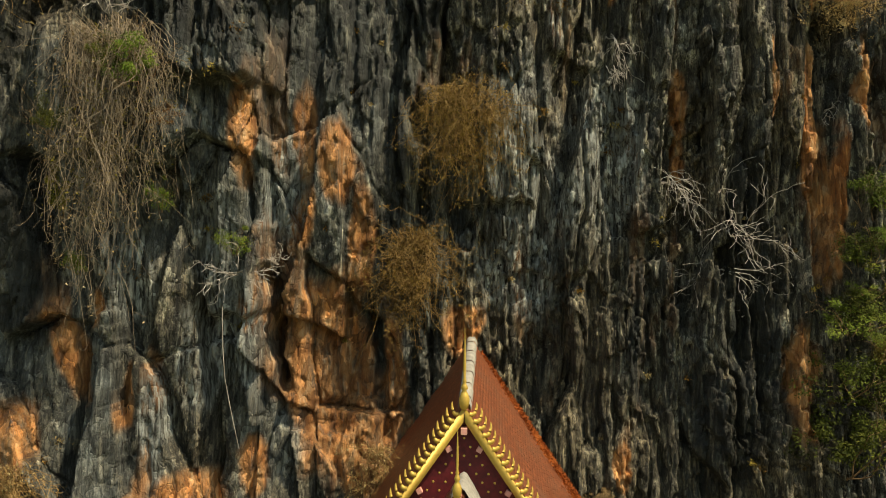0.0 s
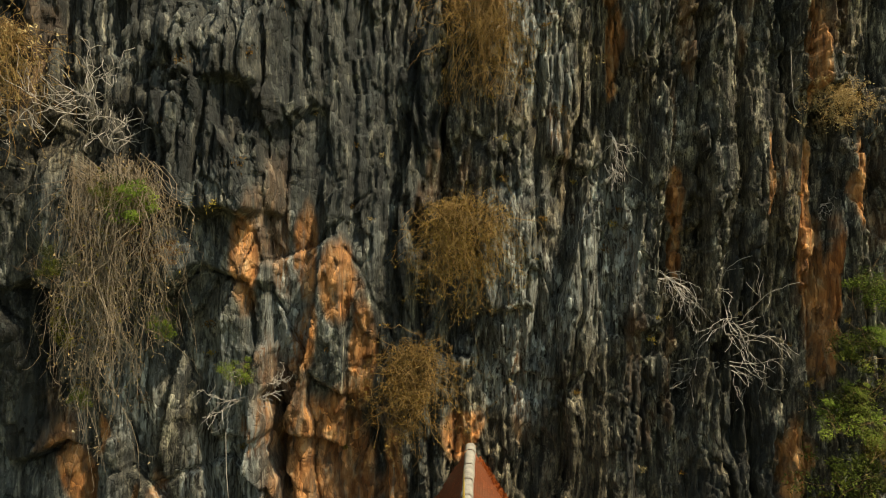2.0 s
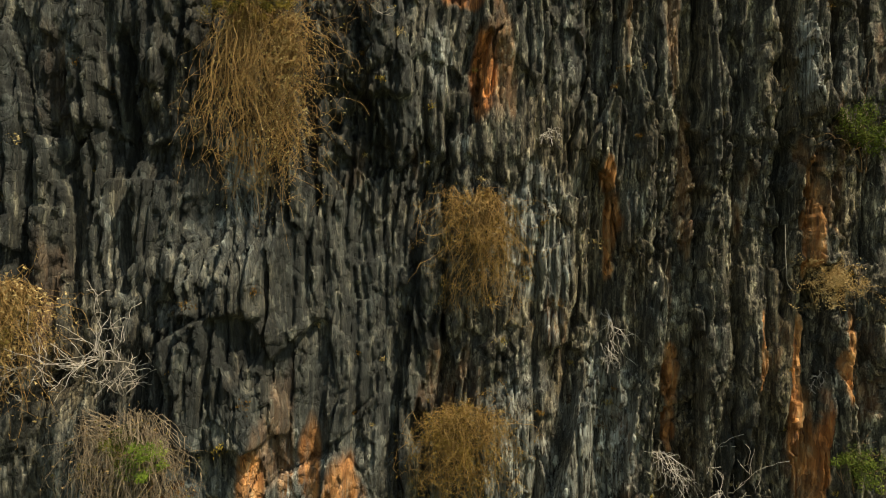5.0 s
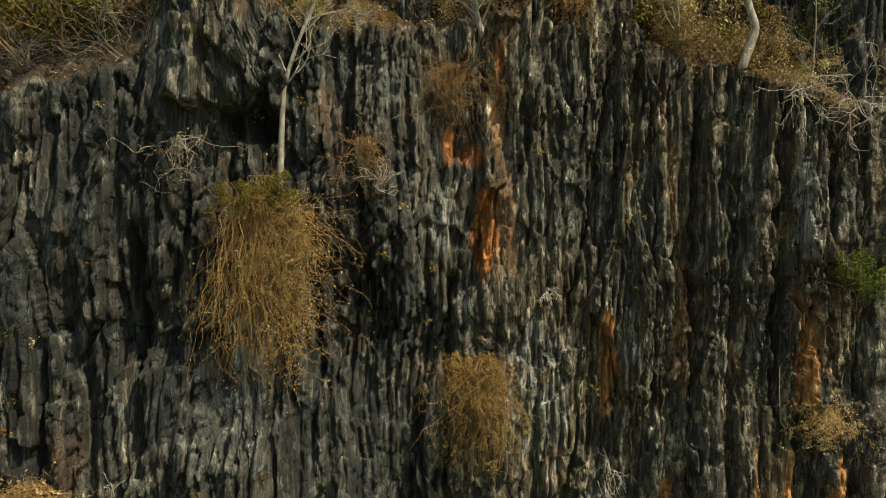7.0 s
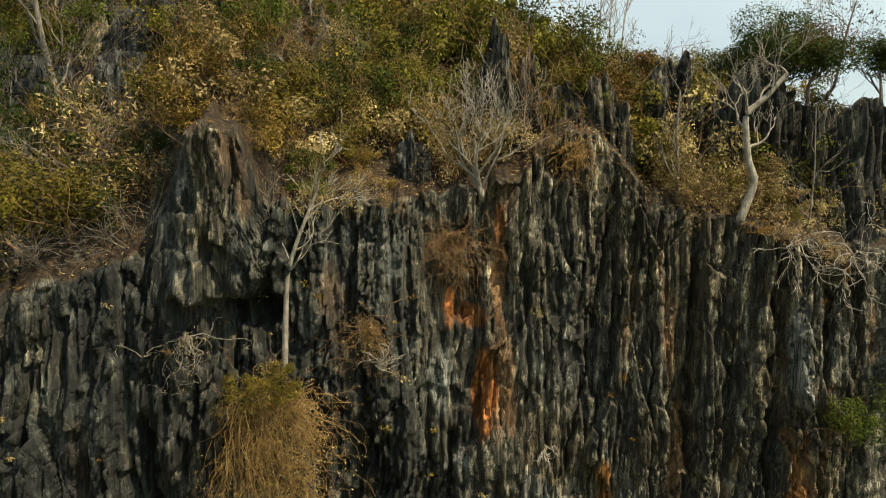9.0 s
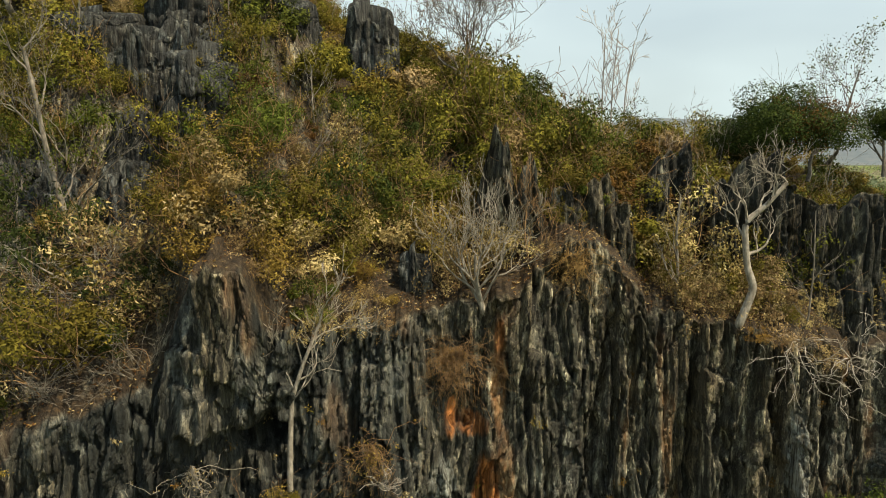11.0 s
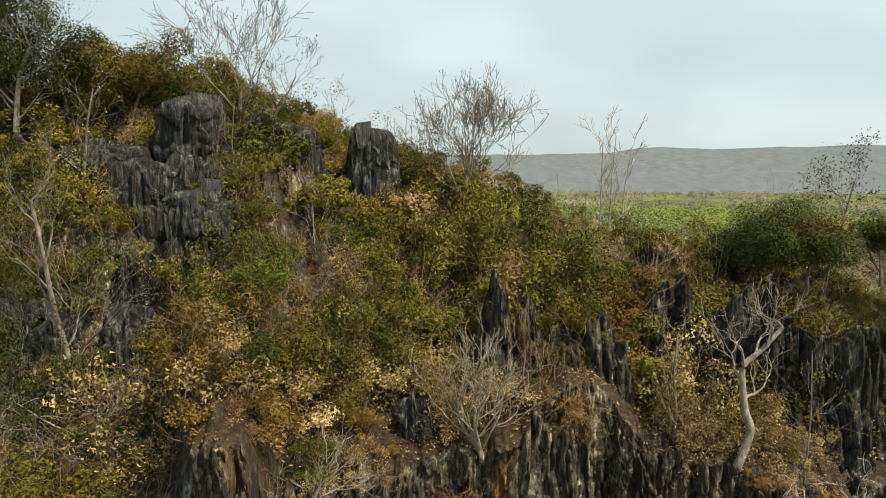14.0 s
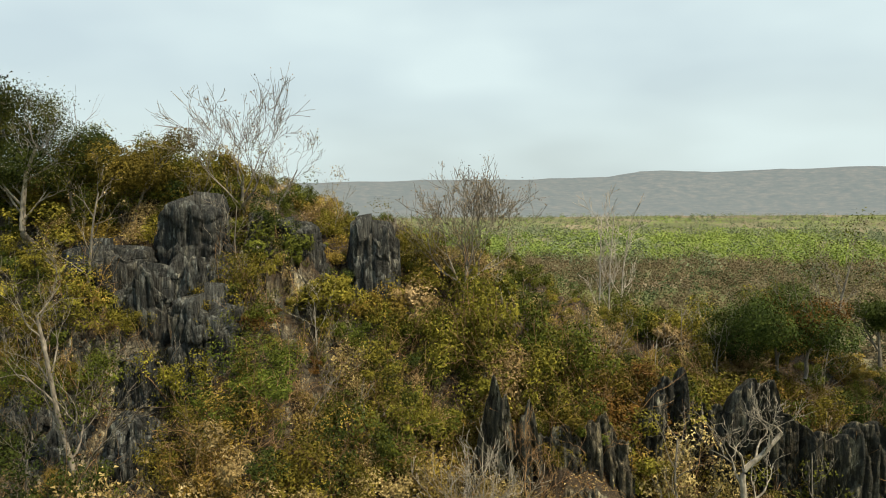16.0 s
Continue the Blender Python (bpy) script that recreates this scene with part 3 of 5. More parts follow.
def raw_mesh(name, verts, faces):
    """verts: n x 3, faces: m x k of one size k."""
    verts, faces = np.asarray(verts, np.float32), np.asarray(faces, np.int32)
    me = bpy.data.meshes.new(name)
    me.vertices.add(len(verts))
    me.vertices.foreach_set("co", verts.ravel())
    me.loops.add(faces.size)
    me.loops.foreach_set("vertex_index", faces.ravel())
    me.polygons.add(len(faces))
    me.polygons.foreach_set("loop_start", np.arange(0, faces.size, faces.shape[1], dtype=np.int32))
    me.update(calc_edges=True)
    return me


def tubes(name, paths, sides=4):
    """Tapered round stems along paths of (points, radii)."""
    verts, faces, at = [], [], 0
    ang = np.arange(sides) * 2 * np.pi / sides
    for pts, rad in paths:
        p = np.asarray(pts, float)
        d = np.gradient(p, axis=0)
        d /= np.linalg.norm(d, axis=1)[:, None] + 1e-9
        ref = np.where(np.abs(d[:, 2:3]) > 0.9, np.array([[1.0, 0, 0]]), np.array([[0, 0, 1.0]]))
        a = np.cross(d, ref)
        a /= np.linalg.norm(a, axis=1)[:, None] + 1e-9
        b = np.cross(d, a)
        ring = p[:, None] + np.asarray(rad)[:, None, None] * (np.cos(ang)[None, :, None] * a[:, None] + np.sin(ang)[None, :, None] * b[:, None])
        n = len(p)
        verts.append(ring.reshape(-1, 3))
        idx = at + np.arange(n * sides).reshape(n, sides)
        nxt = np.roll(idx, -1, axis=1)
        faces.append(np.stack([idx[:-1], nxt[:-1], nxt[1:], idx[1:]], -1).reshape(-1, 4))
        at += n * sides
    me = raw_mesh(name, np.concatenate(verts), np.concatenate(faces))
    me.polygons.foreach_set("use_smooth", np.ones(len(me.polygons), bool))
    return me


def leaves(name, pts, size, rng, out=None, slim=0.55, droop=0.25, vary=0.5):
    """One slender triangle for each leaf."""
    pts = np.asarray(pts, float)
    n = len(pts)
    face = rng.normal(size=(n, 3)) * 0.55 + np.array([0, 0, 0.55])
    face = face + (np.asarray(out) * 1.5 if out is not None else rng.normal(size=(n, 3)) * 0.5)
    face /= np.linalg.norm(face, axis=1)[:, None] + 1e-9
    a = rng.normal(size=(n, 3)) + np.array([0, 0, -droop])
    a -= face * np.sum(a * face, axis=1)[:, None]
    a /= np.linalg.norm(a, axis=1)[:, None] + 1e-9
    b = np.cross(a, face)
    s = (size * (1 - vary / 2 + vary * rng.random(n)))[:, None]
    wide = b * s * slim * 0.5
    v = np.stack([pts - wide, pts + wide, pts + a * s + face * s * 0.15], 1).reshape(-1, 3)
    return raw_mesh(name, v, np.arange(3 * n).reshape(n, 3))


def limb(start, way, length, r0, rng, steps=6, wiggle=0.18, lift=0.06, r1=None):
    p, d = np.array(start, float), np.array(way, float)
    d /= np.linalg.norm(d)
    pts = [p.copy()]
    for _ in range(steps):
        d = d + rng.normal(size=3) * wiggle + np.array([0, 0, lift])
        d /= np.linalg.norm(d)
        p = p + d * length / steps
        pts.append(p.copy())
    return np.array(pts), np.linspace(r0, r0 * 0.45 if r1 is None else r1, steps + 1), d


def grow(start, way, length, r0, rng, depth, spread=0.75, kids=3, wiggle=0.18, lift=0.06, shrink=0.68, paths=None, tips=None):
    """A limb that forks again and again; collects its paths and the ends of its twigs."""
    paths = [] if paths is None else paths
    tips = [] if tips is None else tips
    pts, rad, d = limb(start, way, length, r0, rng, 5, wiggle, lift)
    paths.append((pts, np.maximum(rad, 0.004)))
    if depth == 0:
        tips.append(pts[-1])
        tips.append(pts[-3])
        return paths, tips
    for k in range(kids):
        i = len(pts) - 1 if k == 0 else rng.integers(2, len(pts))
        turn = rng.normal(size=3)
        turn -= d * (turn @ d)
        turn /= np.linalg.norm(turn) + 1e-9
        grow(pts[i], d + turn * spread * (0.5 + rng.random() * (0.5 if k == 0 else 1.0)), length * shrink * (0.75 + 0.5 * rng.random()), rad[i] * 0.72, rng, depth - 1, spread, kids, wiggle, lift, shrink, paths, tips)
    return paths, tips


def bush_model(seed, lobes=9, count=1300, size=0.115, flat=0.75, stems=4):
    """A shrub about 2 m across: stems and a crown of leaf clumps with gaps."""
    rng = np.random.default_rng(seed)
    pts, out = [], []
    for _ in range(lobes):
        c = rng.normal(size=3) * np.array([0.44, 0.38, 0.30]) + np.array([0, 0, 0.68])
        c[2] = max(c[2], 0.15)
        r = 0.16 + 0.30 * rng.random() ** 1.4
        n = int(count / lobes * (0.6 + 0.8 * rng.random()))
        d = rng.normal(size=(n, 3))
        d /= np.linalg.norm(d, axis=1)[:, None]
        rr = r * (0.80 + 0.34 * rng.random(n) ** 2) * (1 + 0.35 * np.sin(d[:, 0] * 5 + seed) * np.cos(d[:, 2] * 4 + d[:, 1] * 3))
        pts.append(c + d * rr[:, None] * np.array([1, 1, flat]))
        out.append(d * 0.6)
    pts, out = np.concatenate(pts), np.concatenate(out)
    paths = []
    for _ in range(stems):
        grow((rng.normal() * 0.1, rng.normal() * 0.1, -0.35), (rng.normal() * 0.5, rng.normal() * 0.5, 1), 1.25, 0.020, rng, 2, 0.8, 2, 0.2, 0.05, 0.66, paths)
    return tubes("stem_tangle", paths, 3), leaves("crown", pts, size, rng, out)


def twig_model(seed, count=14, size=1.0, depth=2, droop=0.0, leafy=0, thick=0.02):
    """A bare or thinly leaved thicket of twigs about 2 m across."""
    rng = np.random.default_rng(seed)
    paths, tips = [], []
    for _ in range(count):
        grow((rng.normal() * 0.15, rng.normal() * 0.1, -0.2), (rng.normal() * 0.8, rng.normal() * 0.6, 0.9 - droop * 2 * rng.random()), 0.62 * size, thick, rng, depth, 0.8, 3, 0.22, 0.02 - droop * 0.2, 0.74, paths, tips)
    lf = None
    if leafy:
        t = np.array(tips)
        pick = t[rng.integers(0, len(t), leafy)] + rng.normal(size=(leafy, 3)) * 0.07
        lf = leaves("foliage", pick, 0.07, rng)
    return tubes("twig_tangle", paths, 3), lf


def crag_mesh(seed, w, d, h, cols=72, rows=44, point=0.35, lean=0.0):
    """A free-standing fluted rock with a ragged top."""
    a, t = np.meshgrid(np.linspace(0, 2 * np.pi, cols, endpoint=False), np.linspace(0, 1, rows))
    rng = np.random.default_rng(seed)
    o = rng.random(4) * 50
    top = 1 - point * (0.5 + 0.5 * perlin(np.cos(a) * 1.3 + o[0], np.sin(a) * 1.3 + o[1])) * 1.2
    prof = np.sqrt(np.clip(1 - np.clip((t - 0.90) / 0.10, 0, 1) ** 3, 0, 1)) * (1.10 - 0.16 * t)
    ca, sa = np.cos(a), np.sin(a)
    top = top - 0.14 * smooth(0.25, 0.75, cellular(ca * 1.1 + o[3], sa * 1.1 + o[0])[1]) + 0.05 * ca * (1 if seed % 2 else -1)
    box = 1 / np.maximum(np.abs(ca), np.abs(sa)) ** 0.55
    turn = np.minimum(a, 2 * np.pi - a)
    flute = 0.2 - 0.22 * columns(turn * 2.4 + o[2], t * 0.6 + o[3]) - 0.12 * columns(turn * 6.5, t * h * 0.3 + o[0]) - 0.06 * columns(turn * 13.0, t * h * 0.6)
    rim, c1, c2, c3 = cellular(a * 1.6 + o[1], t * h * 0.6 + o[2])
    r = prof * box * (0.82 + flute + (c1 - 0.5) * 0.26 - 0.08 * (1 - smooth(0, 0.12, rim)))
    z = t * h * (top * smooth(0.3, 1.0, t) + 1 - smooth(0.3, 1.0, t)) + 0.06 * h * (c2 - 0.5) * t
    x, y = r * w * 0.5 * ca + lean * z, r * d * 0.5 * sa
    idx = np.arange(rows * cols).reshape(rows, cols)
    nxt = np.roll(idx, -1, axis=1)
    faces = np.stack([idx[:-1], nxt[:-1], nxt[1:], idx[1:]], -1).reshape(-1, 4)
    return raw_mesh("rock", np.stack([x, y, z], -1).reshape(-1, 3), faces)


def crag(seed, x, y, z_top, w, d, h, label, point=0.35, lean=0.0, turn=0.0, cols=110, rows=50):
    me = crag_mesh(seed, w, d, h, cols, rows, point, lean)
    me.materials.append(M_CRAG)
    ob = new("limestone_crag", me)
    ob.matrix_basis = pose(x, y, z_top - h * (1 - point * 0.35), 0, 0, turn)
    return tagged(ob, label, "rock", "crags on the wooded slope")


# ---- the temple under the cliff ----
def plain_material_of(name, dark, light, scale, rough, metal=0.0, bump=0.2):
    n = Nodes(name)
    f = n.noise(scale, 5, None, 0.65)
    n.bump(f, bump, 0.02)
    return n.done(n.mix(n.noise(scale * 0.15, 3), n.ramp(f, (0.3, dark), (0.68, light)), light), rough, metal, 0.4)


def tile_material():
    n = Nodes("red_roof_tiles")
    c = n.ramp(n.island(), (0.0, (0.15, 0.045, 0.018)), (0.6, (0.19, 0.058, 0.022)), (1.0, (0.25, 0.080, 0.03)))
    c = n.mix(n.ramp(n.noise(1.3, 5), (0.45, 0.0), (0.7, 0.65)), c, (0.16, 0.075, 0.04))
    n.bump(n.noise(30, 3), 0.3, 0.01)
    return n.done(c, 0.5, 0.0, 0.4)


def pediment_material():
    n = Nodes("dark_red_pediment")
    return n.done(n.ramp(n.noise(6, 4), (0.3, (0.055, 0.004, 0.006)), (0.7, (0.10, 0.008, 0.010))), 0.55)


M_TILE, M_PEDIMENT = tile_material(), pediment_material()
M_GOLD = plain_material_of("gold_paint", (0.28, 0.18, 0.03), (0.50, 0.34, 0.06), 12, 0.5, 0.35)
M_MORTAR = plain_material_of("white_mortar", (0.035, 0.033, 0.028), (0.30, 0.285, 0.24), 5, 0.85, 0.0, 0.6)
M_PINK = plain_material_of("pink_timber_ends", (0.40, 0.17, 0.13), (0.55, 0.27, 0.21), 9, 0.7)
M_PLASTER = plain_material_of("cream_plaster", (0.55, 0.50, 0.40), (0.70, 0.66, 0.56), 3, 0.85)

PITCH = radians(55.5)
SP, CP = math.sin(PITCH), math.cos(PITCH)


def box_mesh(name, lo, hi, bevel=0.0):
    bm = bmesh.new()
    bmesh.ops.create_cube(bm, size=1)
    for v in bm.verts:
        v.co = Vector([lo[k] + (v.co[k] + 0.5) * (hi[k] - lo[k]) for k in range(3)])
    if bevel:
        bmesh.ops.bevel(bm, geom=bm.edges[:], offset=bevel, segments=1, affect="EDGES")
    me = bpy.data.meshes.new(name)
    bm.to_mesh(me)
    bm.free()
    return me


def slope_tiles(side, half, length, rise):
    """Courses of small overlapping tiles on one slope; the ridge runs along y and climbs by rise."""
    verts, faces = [], []
    tile, course = 0.13, 0.15
    n_c, n_t = int(half / CP / course), int(length / tile)
    rng = np.random.default_rng(11 + side)
    for i in range(n_c):
        for j in range(n_t):
            s0, s1 = i * course, i * course + course * 1.22
            y0, y1 = j * tile + (0.5 * tile if i % 2 else 0), (j + 0.94) * tile + (0.5 * tile if i % 2 else 0)
            up0, up1 = 0.012, 0.048 + rng.random() * 0.014
            k = len(verts)
            for s, up, y in ((s0, up0, y0), (s0, up0, y1), (s1, up1, y1), (s1, up1, y0), (s1, up1 - 0.03, y1), (s1, up1 - 0.03, y0)):
                verts.append((side * (s * CP + up * SP), y, -s * SP + up * CP + rise * y / length))
            faces += [(k, k + 1, k + 2, k + 3), (k + 3, k + 2, k + 4, k + 5)]
    return raw_mesh("roof_tiles", verts, faces)


def slope_board(side, half, length, rise, s0, thick=0.10):
    """The boarding of one slope: a slab."""
    v = []
    for up in (0.0, -thick):
        for s, y in ((s0, 0), (half / CP, 0), (half / CP, length), (s0, length)):
            v.append((side * (s * CP + up * SP), y, -s * SP + up * CP + rise * y / length))
    f = [(0, 1, 2, 3), (7, 6, 5, 4), (0, 4, 5, 1), (1, 5, 6, 2), (2, 6, 7, 3), (3, 7, 4, 0)]
    return raw_mesh("roof_slope", v, f)


def horn_mesh():
    """One flame-shaped tooth of the gable edge: a curved horn, pointing along +x and turning up."""
    pts, rad = [], []
    for k in range(9):
        t = k / 8
        pts.append((0.24 * math.sin(t * 1.6) - 0.03, 0, 0.27 * (1 - math.cos(t * 1.8)) - 0.05 * math.sin(t * 3.1)))
        rad.append(0.078 * (1 - t) ** 0.55 + 0.004)
    me = tubes("flame_tooth", [(np.array(pts), np.array(rad))], 6)
    return me


def lathe(name, profile, sides=12):
    a = np.arange(sides) * 2 * np.pi / sides
    v = np.array([(r * np.cos(q), r * np.sin(q), z) for r, z in profile for q in a])
    idx = np.arange(len(v)).reshape(-1, sides)
    nxt = np.roll(idx, -1, axis=1)
    me = raw_mesh(name, v, np.stack([idx[:-1], nxt[:-1], nxt[1:], idx[1:]], -1).reshape(-1, 4))
    me.polygons.foreach_set("use_smooth", np.ones(len(me.polygons), bool))
    return me


def finial_mesh():
    """A slender gilt spire on a bulb and a moulded foot."""
    return lathe("finial", [(0.02, -0.55), (0.10, -0.50), (0.14, -0.36), (0.15, -0.22), (0.10, -0.08), (0.055, 0.0), (0.10, 0.06), (0.075, 0.14), (0.045, 0.20), (0.06, 0.26), (0.034, 0.36), (0.042, 0.6), (0.036, 0.9), (0.02, 1.3), (0.004, 1.72)])


temple = root("temple", "small temple with steep red tiled roof and gilded gable edges", "temple", m=pose(0.84, 21.05, 10.5, 0, 0, -4))
HALF, LEN, RISE = 4.3, 5.7, 1.62
for side in (-1, 1):
    slope = part("roof_slope", slope_board(side, HALF, LEN, RISE, 0.0), M_PINK, temple)
    part("roof_tiles", slope_tiles(side, HALF, LEN, RISE), M_TILE, slope, "weathered red-brown roof tiles", "stuff")
    # gilt edge boards with their row of teeth
    run = HALF / CP
    v = []
    for y in (-0.16, -0.04):
        for s, up in ((-0.02, 0.05), (run, 0.05), (run, -0.11), (0.2, -0.11)):
            v.append((side * (s * CP + up * SP) if s > 0.1 else 0.0, y, -s * SP + up * CP - (0.0 if up > 0 else 0.16 if s < 1 else 0)))
    board = part("gable_board", raw_mesh("gable_board", v, [(0, 1, 2, 3), (7, 6, 5, 4), (0, 4, 5, 1), (1, 5, 6, 2), (2, 6, 7, 3), (3, 7, 4, 0)]), M_GOLD, temple, "gold painted gable edge board")
    tooth = horn_mesh()
    tooth.materials.append(M_GOLD)
    k = 0
    while 0.24 + 0.225 * k < run - 0.1:
        s = 0.24 + 0.225 * k
        ob = new("flame_tooth", tooth)
        ob.parent = board
        ob.matrix_basis = Matrix.Translation((side * (s * CP + 0.05 * SP), -0.10, -s * SP + 0.05 * CP)) @ Matrix.Rotation(0.0 if side > 0 else math.pi, 4, "Z") @ Matrix.Rotation(radians(-8), 4, "Y") @ Matrix.Scale(1.05 if k % 2 else 0.97, 4)
        k += 1
    for s in (1.15, 2.55, 3.95, 5.4):
        block = part("purlin_end", box_mesh("purlin_end", (-0.075, -0.05, -0.075), (0.075, 0.3, 0.075), 0.008), M_PINK, temple)
        block.matrix_basis = pose(side * (s * CP - 0.27 * SP), -0.02, -s * SP - 0.27 * CP - 0.04, 0, side * 30, 0)
block = part("purlin_end", box_mesh("purlin_end", (-0.085, -0.12, -0.09), (0.085, 0.3, 0.09), 0.008), M_PINK, temple)
block.matrix_basis = pose(0, -0.12, -0.62)
gable = part("pediment", raw_mesh("pediment", [(0, 0.10, -0.15), (-HALF + 0.3, 0.10, -HALF * SP / CP + 0.25), (HALF - 0.3, 0.10, -HALF * SP / CP + 0.25), (0, 0.30, -0.15), (-HALF + 0.3, 0.30, -HALF * SP / CP + 0.25), (HALF - 0.3, 0.30, -HALF * SP / CP + 0.25)], [(0, 1, 2), (5, 4, 3)]), M_PEDIMENT, temple, "dark red pediment with small gilt flowers")
flower = lathe("gilt_flower", [(0.001, 0.012), (0.022, 0.008), (0.036, 0.0)], 6)
flower.materials.append(M_GOLD)
for r in range(12):
    z = -0.85 - 0.24 * r
    wide = (-z - 0.55) * CP / SP
    for c in range(-12, 13):
        x = c * 0.34 + (0.17 if r % 2 else 0)
        if abs(x) < wide:
            ob = new("gilt_flower", flower)
            ob.parent = gable
            ob.matrix_basis = pose(x, 0.095, z, 90)
# ridge of white mortar, in short lengths with gaps between them
cap = [(-0.19, -0.13), (-0.15, 0.03), (-0.08, 0.10), (0.08, 0.10), (0.15, 0.03), (0.19, -0.13)]
for k in range(12):
    y0, y1 = 0.12 + k * (LEN - 0.1) / 12, 0.12 + (k + 0.96) * (LEN - 0.1) / 12
    v = [(x * (1 + 0.04 * (k % 3)), y, z + 0.02 * (k % 2) + RISE * y / LEN) for y in (y0, y1) for x, z in cap]
    f = [(i, i + 1, i + 7, i + 6) for i in range(5)]
    piece = raw_mesh("ridge_cap", v + [(0, y0, RISE * y0 / LEN - 0.1), (0, y1, RISE * y1 / LEN - 0.1)], f)
    part("ridge_cap", piece, M_MORTAR, temple)
part("finial", finial_mesh(), M_GOLD, temple, "slender gilt spire").matrix_basis = pose(0, -0.12, 0.48)
part("wall", box_mesh("wall", (-3.6, 0.3, -10.3), (3.6, LEN - 0.1, -5.6)), M_PLASTER, temple)
# the lower porch roof in front
for side in (-1, 1):
    s = part("porch_roof_slope", slope_board(side, 2.2, 2.1, 0.0, 0.0), M_PINK, temple)
    s.matrix_basis = pose(-0.05, -2.0, -1.85)
    t = part("roof_tiles", slope_tiles(side, 2.2, 2.0, 0.0), M_TILE, s, "weathered red-brown roof tiles", "stuff")
wedge = [(-0.62, -0.95), (-0.30, -0.36), (-0.10, -0.03), (0.0, 0.03), (0.10, -0.03), (0.30, -0.36), (0.62, -0.95)]
v = [(x, y, z - 1.78) for y in (-1.85, -0.9, 0.08) for x, z in wedge]
part("porch_ridge_cap", raw_mesh("porch_ridge_cap", v, [(i + 7 * j, i + 1 + 7 * j, i + 8 + 7 * j, i + 7 + 7 * j) for j in (0, 1) for i in range(6)]), M_MORTAR, temple)
part("finial", finial_mesh(), M_GOLD, temple, "slender gilt spire").matrix_basis = pose(-0.08, -2.05, -1.55) @ Matrix.Scale(0.8, 4)
part("porch_wall", box_mesh("porch_wall", (-1.7, -1.6, -10.3), (1.7, 0.3, -4.6)), M_PLASTER, temple)

# dead leaves that lie along the back edge of the roof
rng = np.random.default_rng(21)
n_l = 9000
s_l = 0.5 + 6.8 * rng.random(n_l) ** 0.7
y_l = LEN + 0.1 - np.abs(rng.normal(size=n_l)) * (0.12 + 0.05 * s_l)
lit = np.stack([s_l * CP + 0.06 * SP, y_l, -s_l * SP + 0.06 * CP + RISE * y_l / LEN], 1)
litter = leaves("leaf_litter", lit, 0.09, rng, vary=0.8)
litter.materials.append(LEAF["ember"])
litter_ob = tagged(new("leaf_litter", litter), "orange-brown dead leaves along the roof edge", "leaf litter", kind="stuff")
litter_ob.matrix_basis = temple.matrix_basis.copy()


# ---- crags that stand out of the wood ----
CRAGS = (
    (1, -12.7, 35.4, 55.5, 3.7, 2.8, 5.6, 0.12), (2, -16.4, 34.6, 53.3, 4.4, 2.2, 3.4, 0.5), (3, -11.1, 31.9, 51.3, 3.1, 2.6, 6.0, 0.12), (4, -8.1, 37.2, 54.3, 3.4, 2.4, 5.0, 0.18),
    (5, -9.8, 36.4, 54.9, 0.9, 0.9, 3.2, 0.5), (6, -4.2, 38.2, 54.3, 2.7, 2.0, 6.0, 0.12), (16, -1.35, 27.9, 43.1, 1.4, 1.2, 4.0, 0.4),
    (17, -13.2, 29.0, 46.5, 2.4, 1.8, 4.0, 0.4), (18, -18.5, 30.5, 46.5, 4.0, 2.2, 4.4, 0.5), (21, -14.4, 33.4, 52.2, 3.0, 1.8, 5.4, 0.3), (22, -12.2, 33.9, 53.0, 2.4, 1.6, 5.4, 0.3), (23, -16.6, 29.6, 46.0, 2.8, 1.8, 4.5, 0.5),
    (25, -10.2, 35.0, 52.6, 1.8, 1.4, 5.0, 0.3), (26, -13.6, 31.2, 48.4, 2.2, 1.6, 2.6, 0.4),
)
for seed, x, y, z, w, d, h, point in CRAGS:
    crag(seed, x, y, z, w, d, h, "grey fluted limestone crag among dry bushes" if w > 1.2 else "thin pointed limestone blade among dry bushes", point, turn=7 * (seed % 5) - 14)


# a second tier of fluted rock behind the edge
TIER_X = (0.6, 1.3, 1.8, 2.3, 2.7, 3.3, 3.8, 5.0, 6.0, 6.8, 7.5, 8.4, 9.2, 9.9, 10.4, 10.9, 11.6, 12.8, 13.5, 14.6, 15.4, 16.3, 17.2, 18.6, 20, 22.5, 24)
TIER_Z = (42.5, 46.0, 47.7, 47.2, 45.4, 47.0, 44.9, 45.2, 45.3, 45.9, 44.4, 44.2, 46.2, 46.7, 46.4, 47.0, 45.2, 45.4, 46.7, 46.8, 45.0, 44.9, 44.2, 45.0, 44.4, 44.2, 43)
tu = np.linspace(0.4, 24, 330)
crown_z = np.interp(tu, TIER_X, TIER_Z) + 0.5 * perlin(tu * 2.3, tu * 0 + 7) + 0.25 * perlin(tu * 5.1, tu * 0 + 2)
plan_y = np.interp(tu, (0.4, 2, 5, 7.5, 9, 12, 15, 16.5, 20, 24), (29.6, 28.9, 29.5, 30.2, 32.2, 32.8, 31.8, 31.0, 31.6, 33))
tx, ty, tz = [], [], []
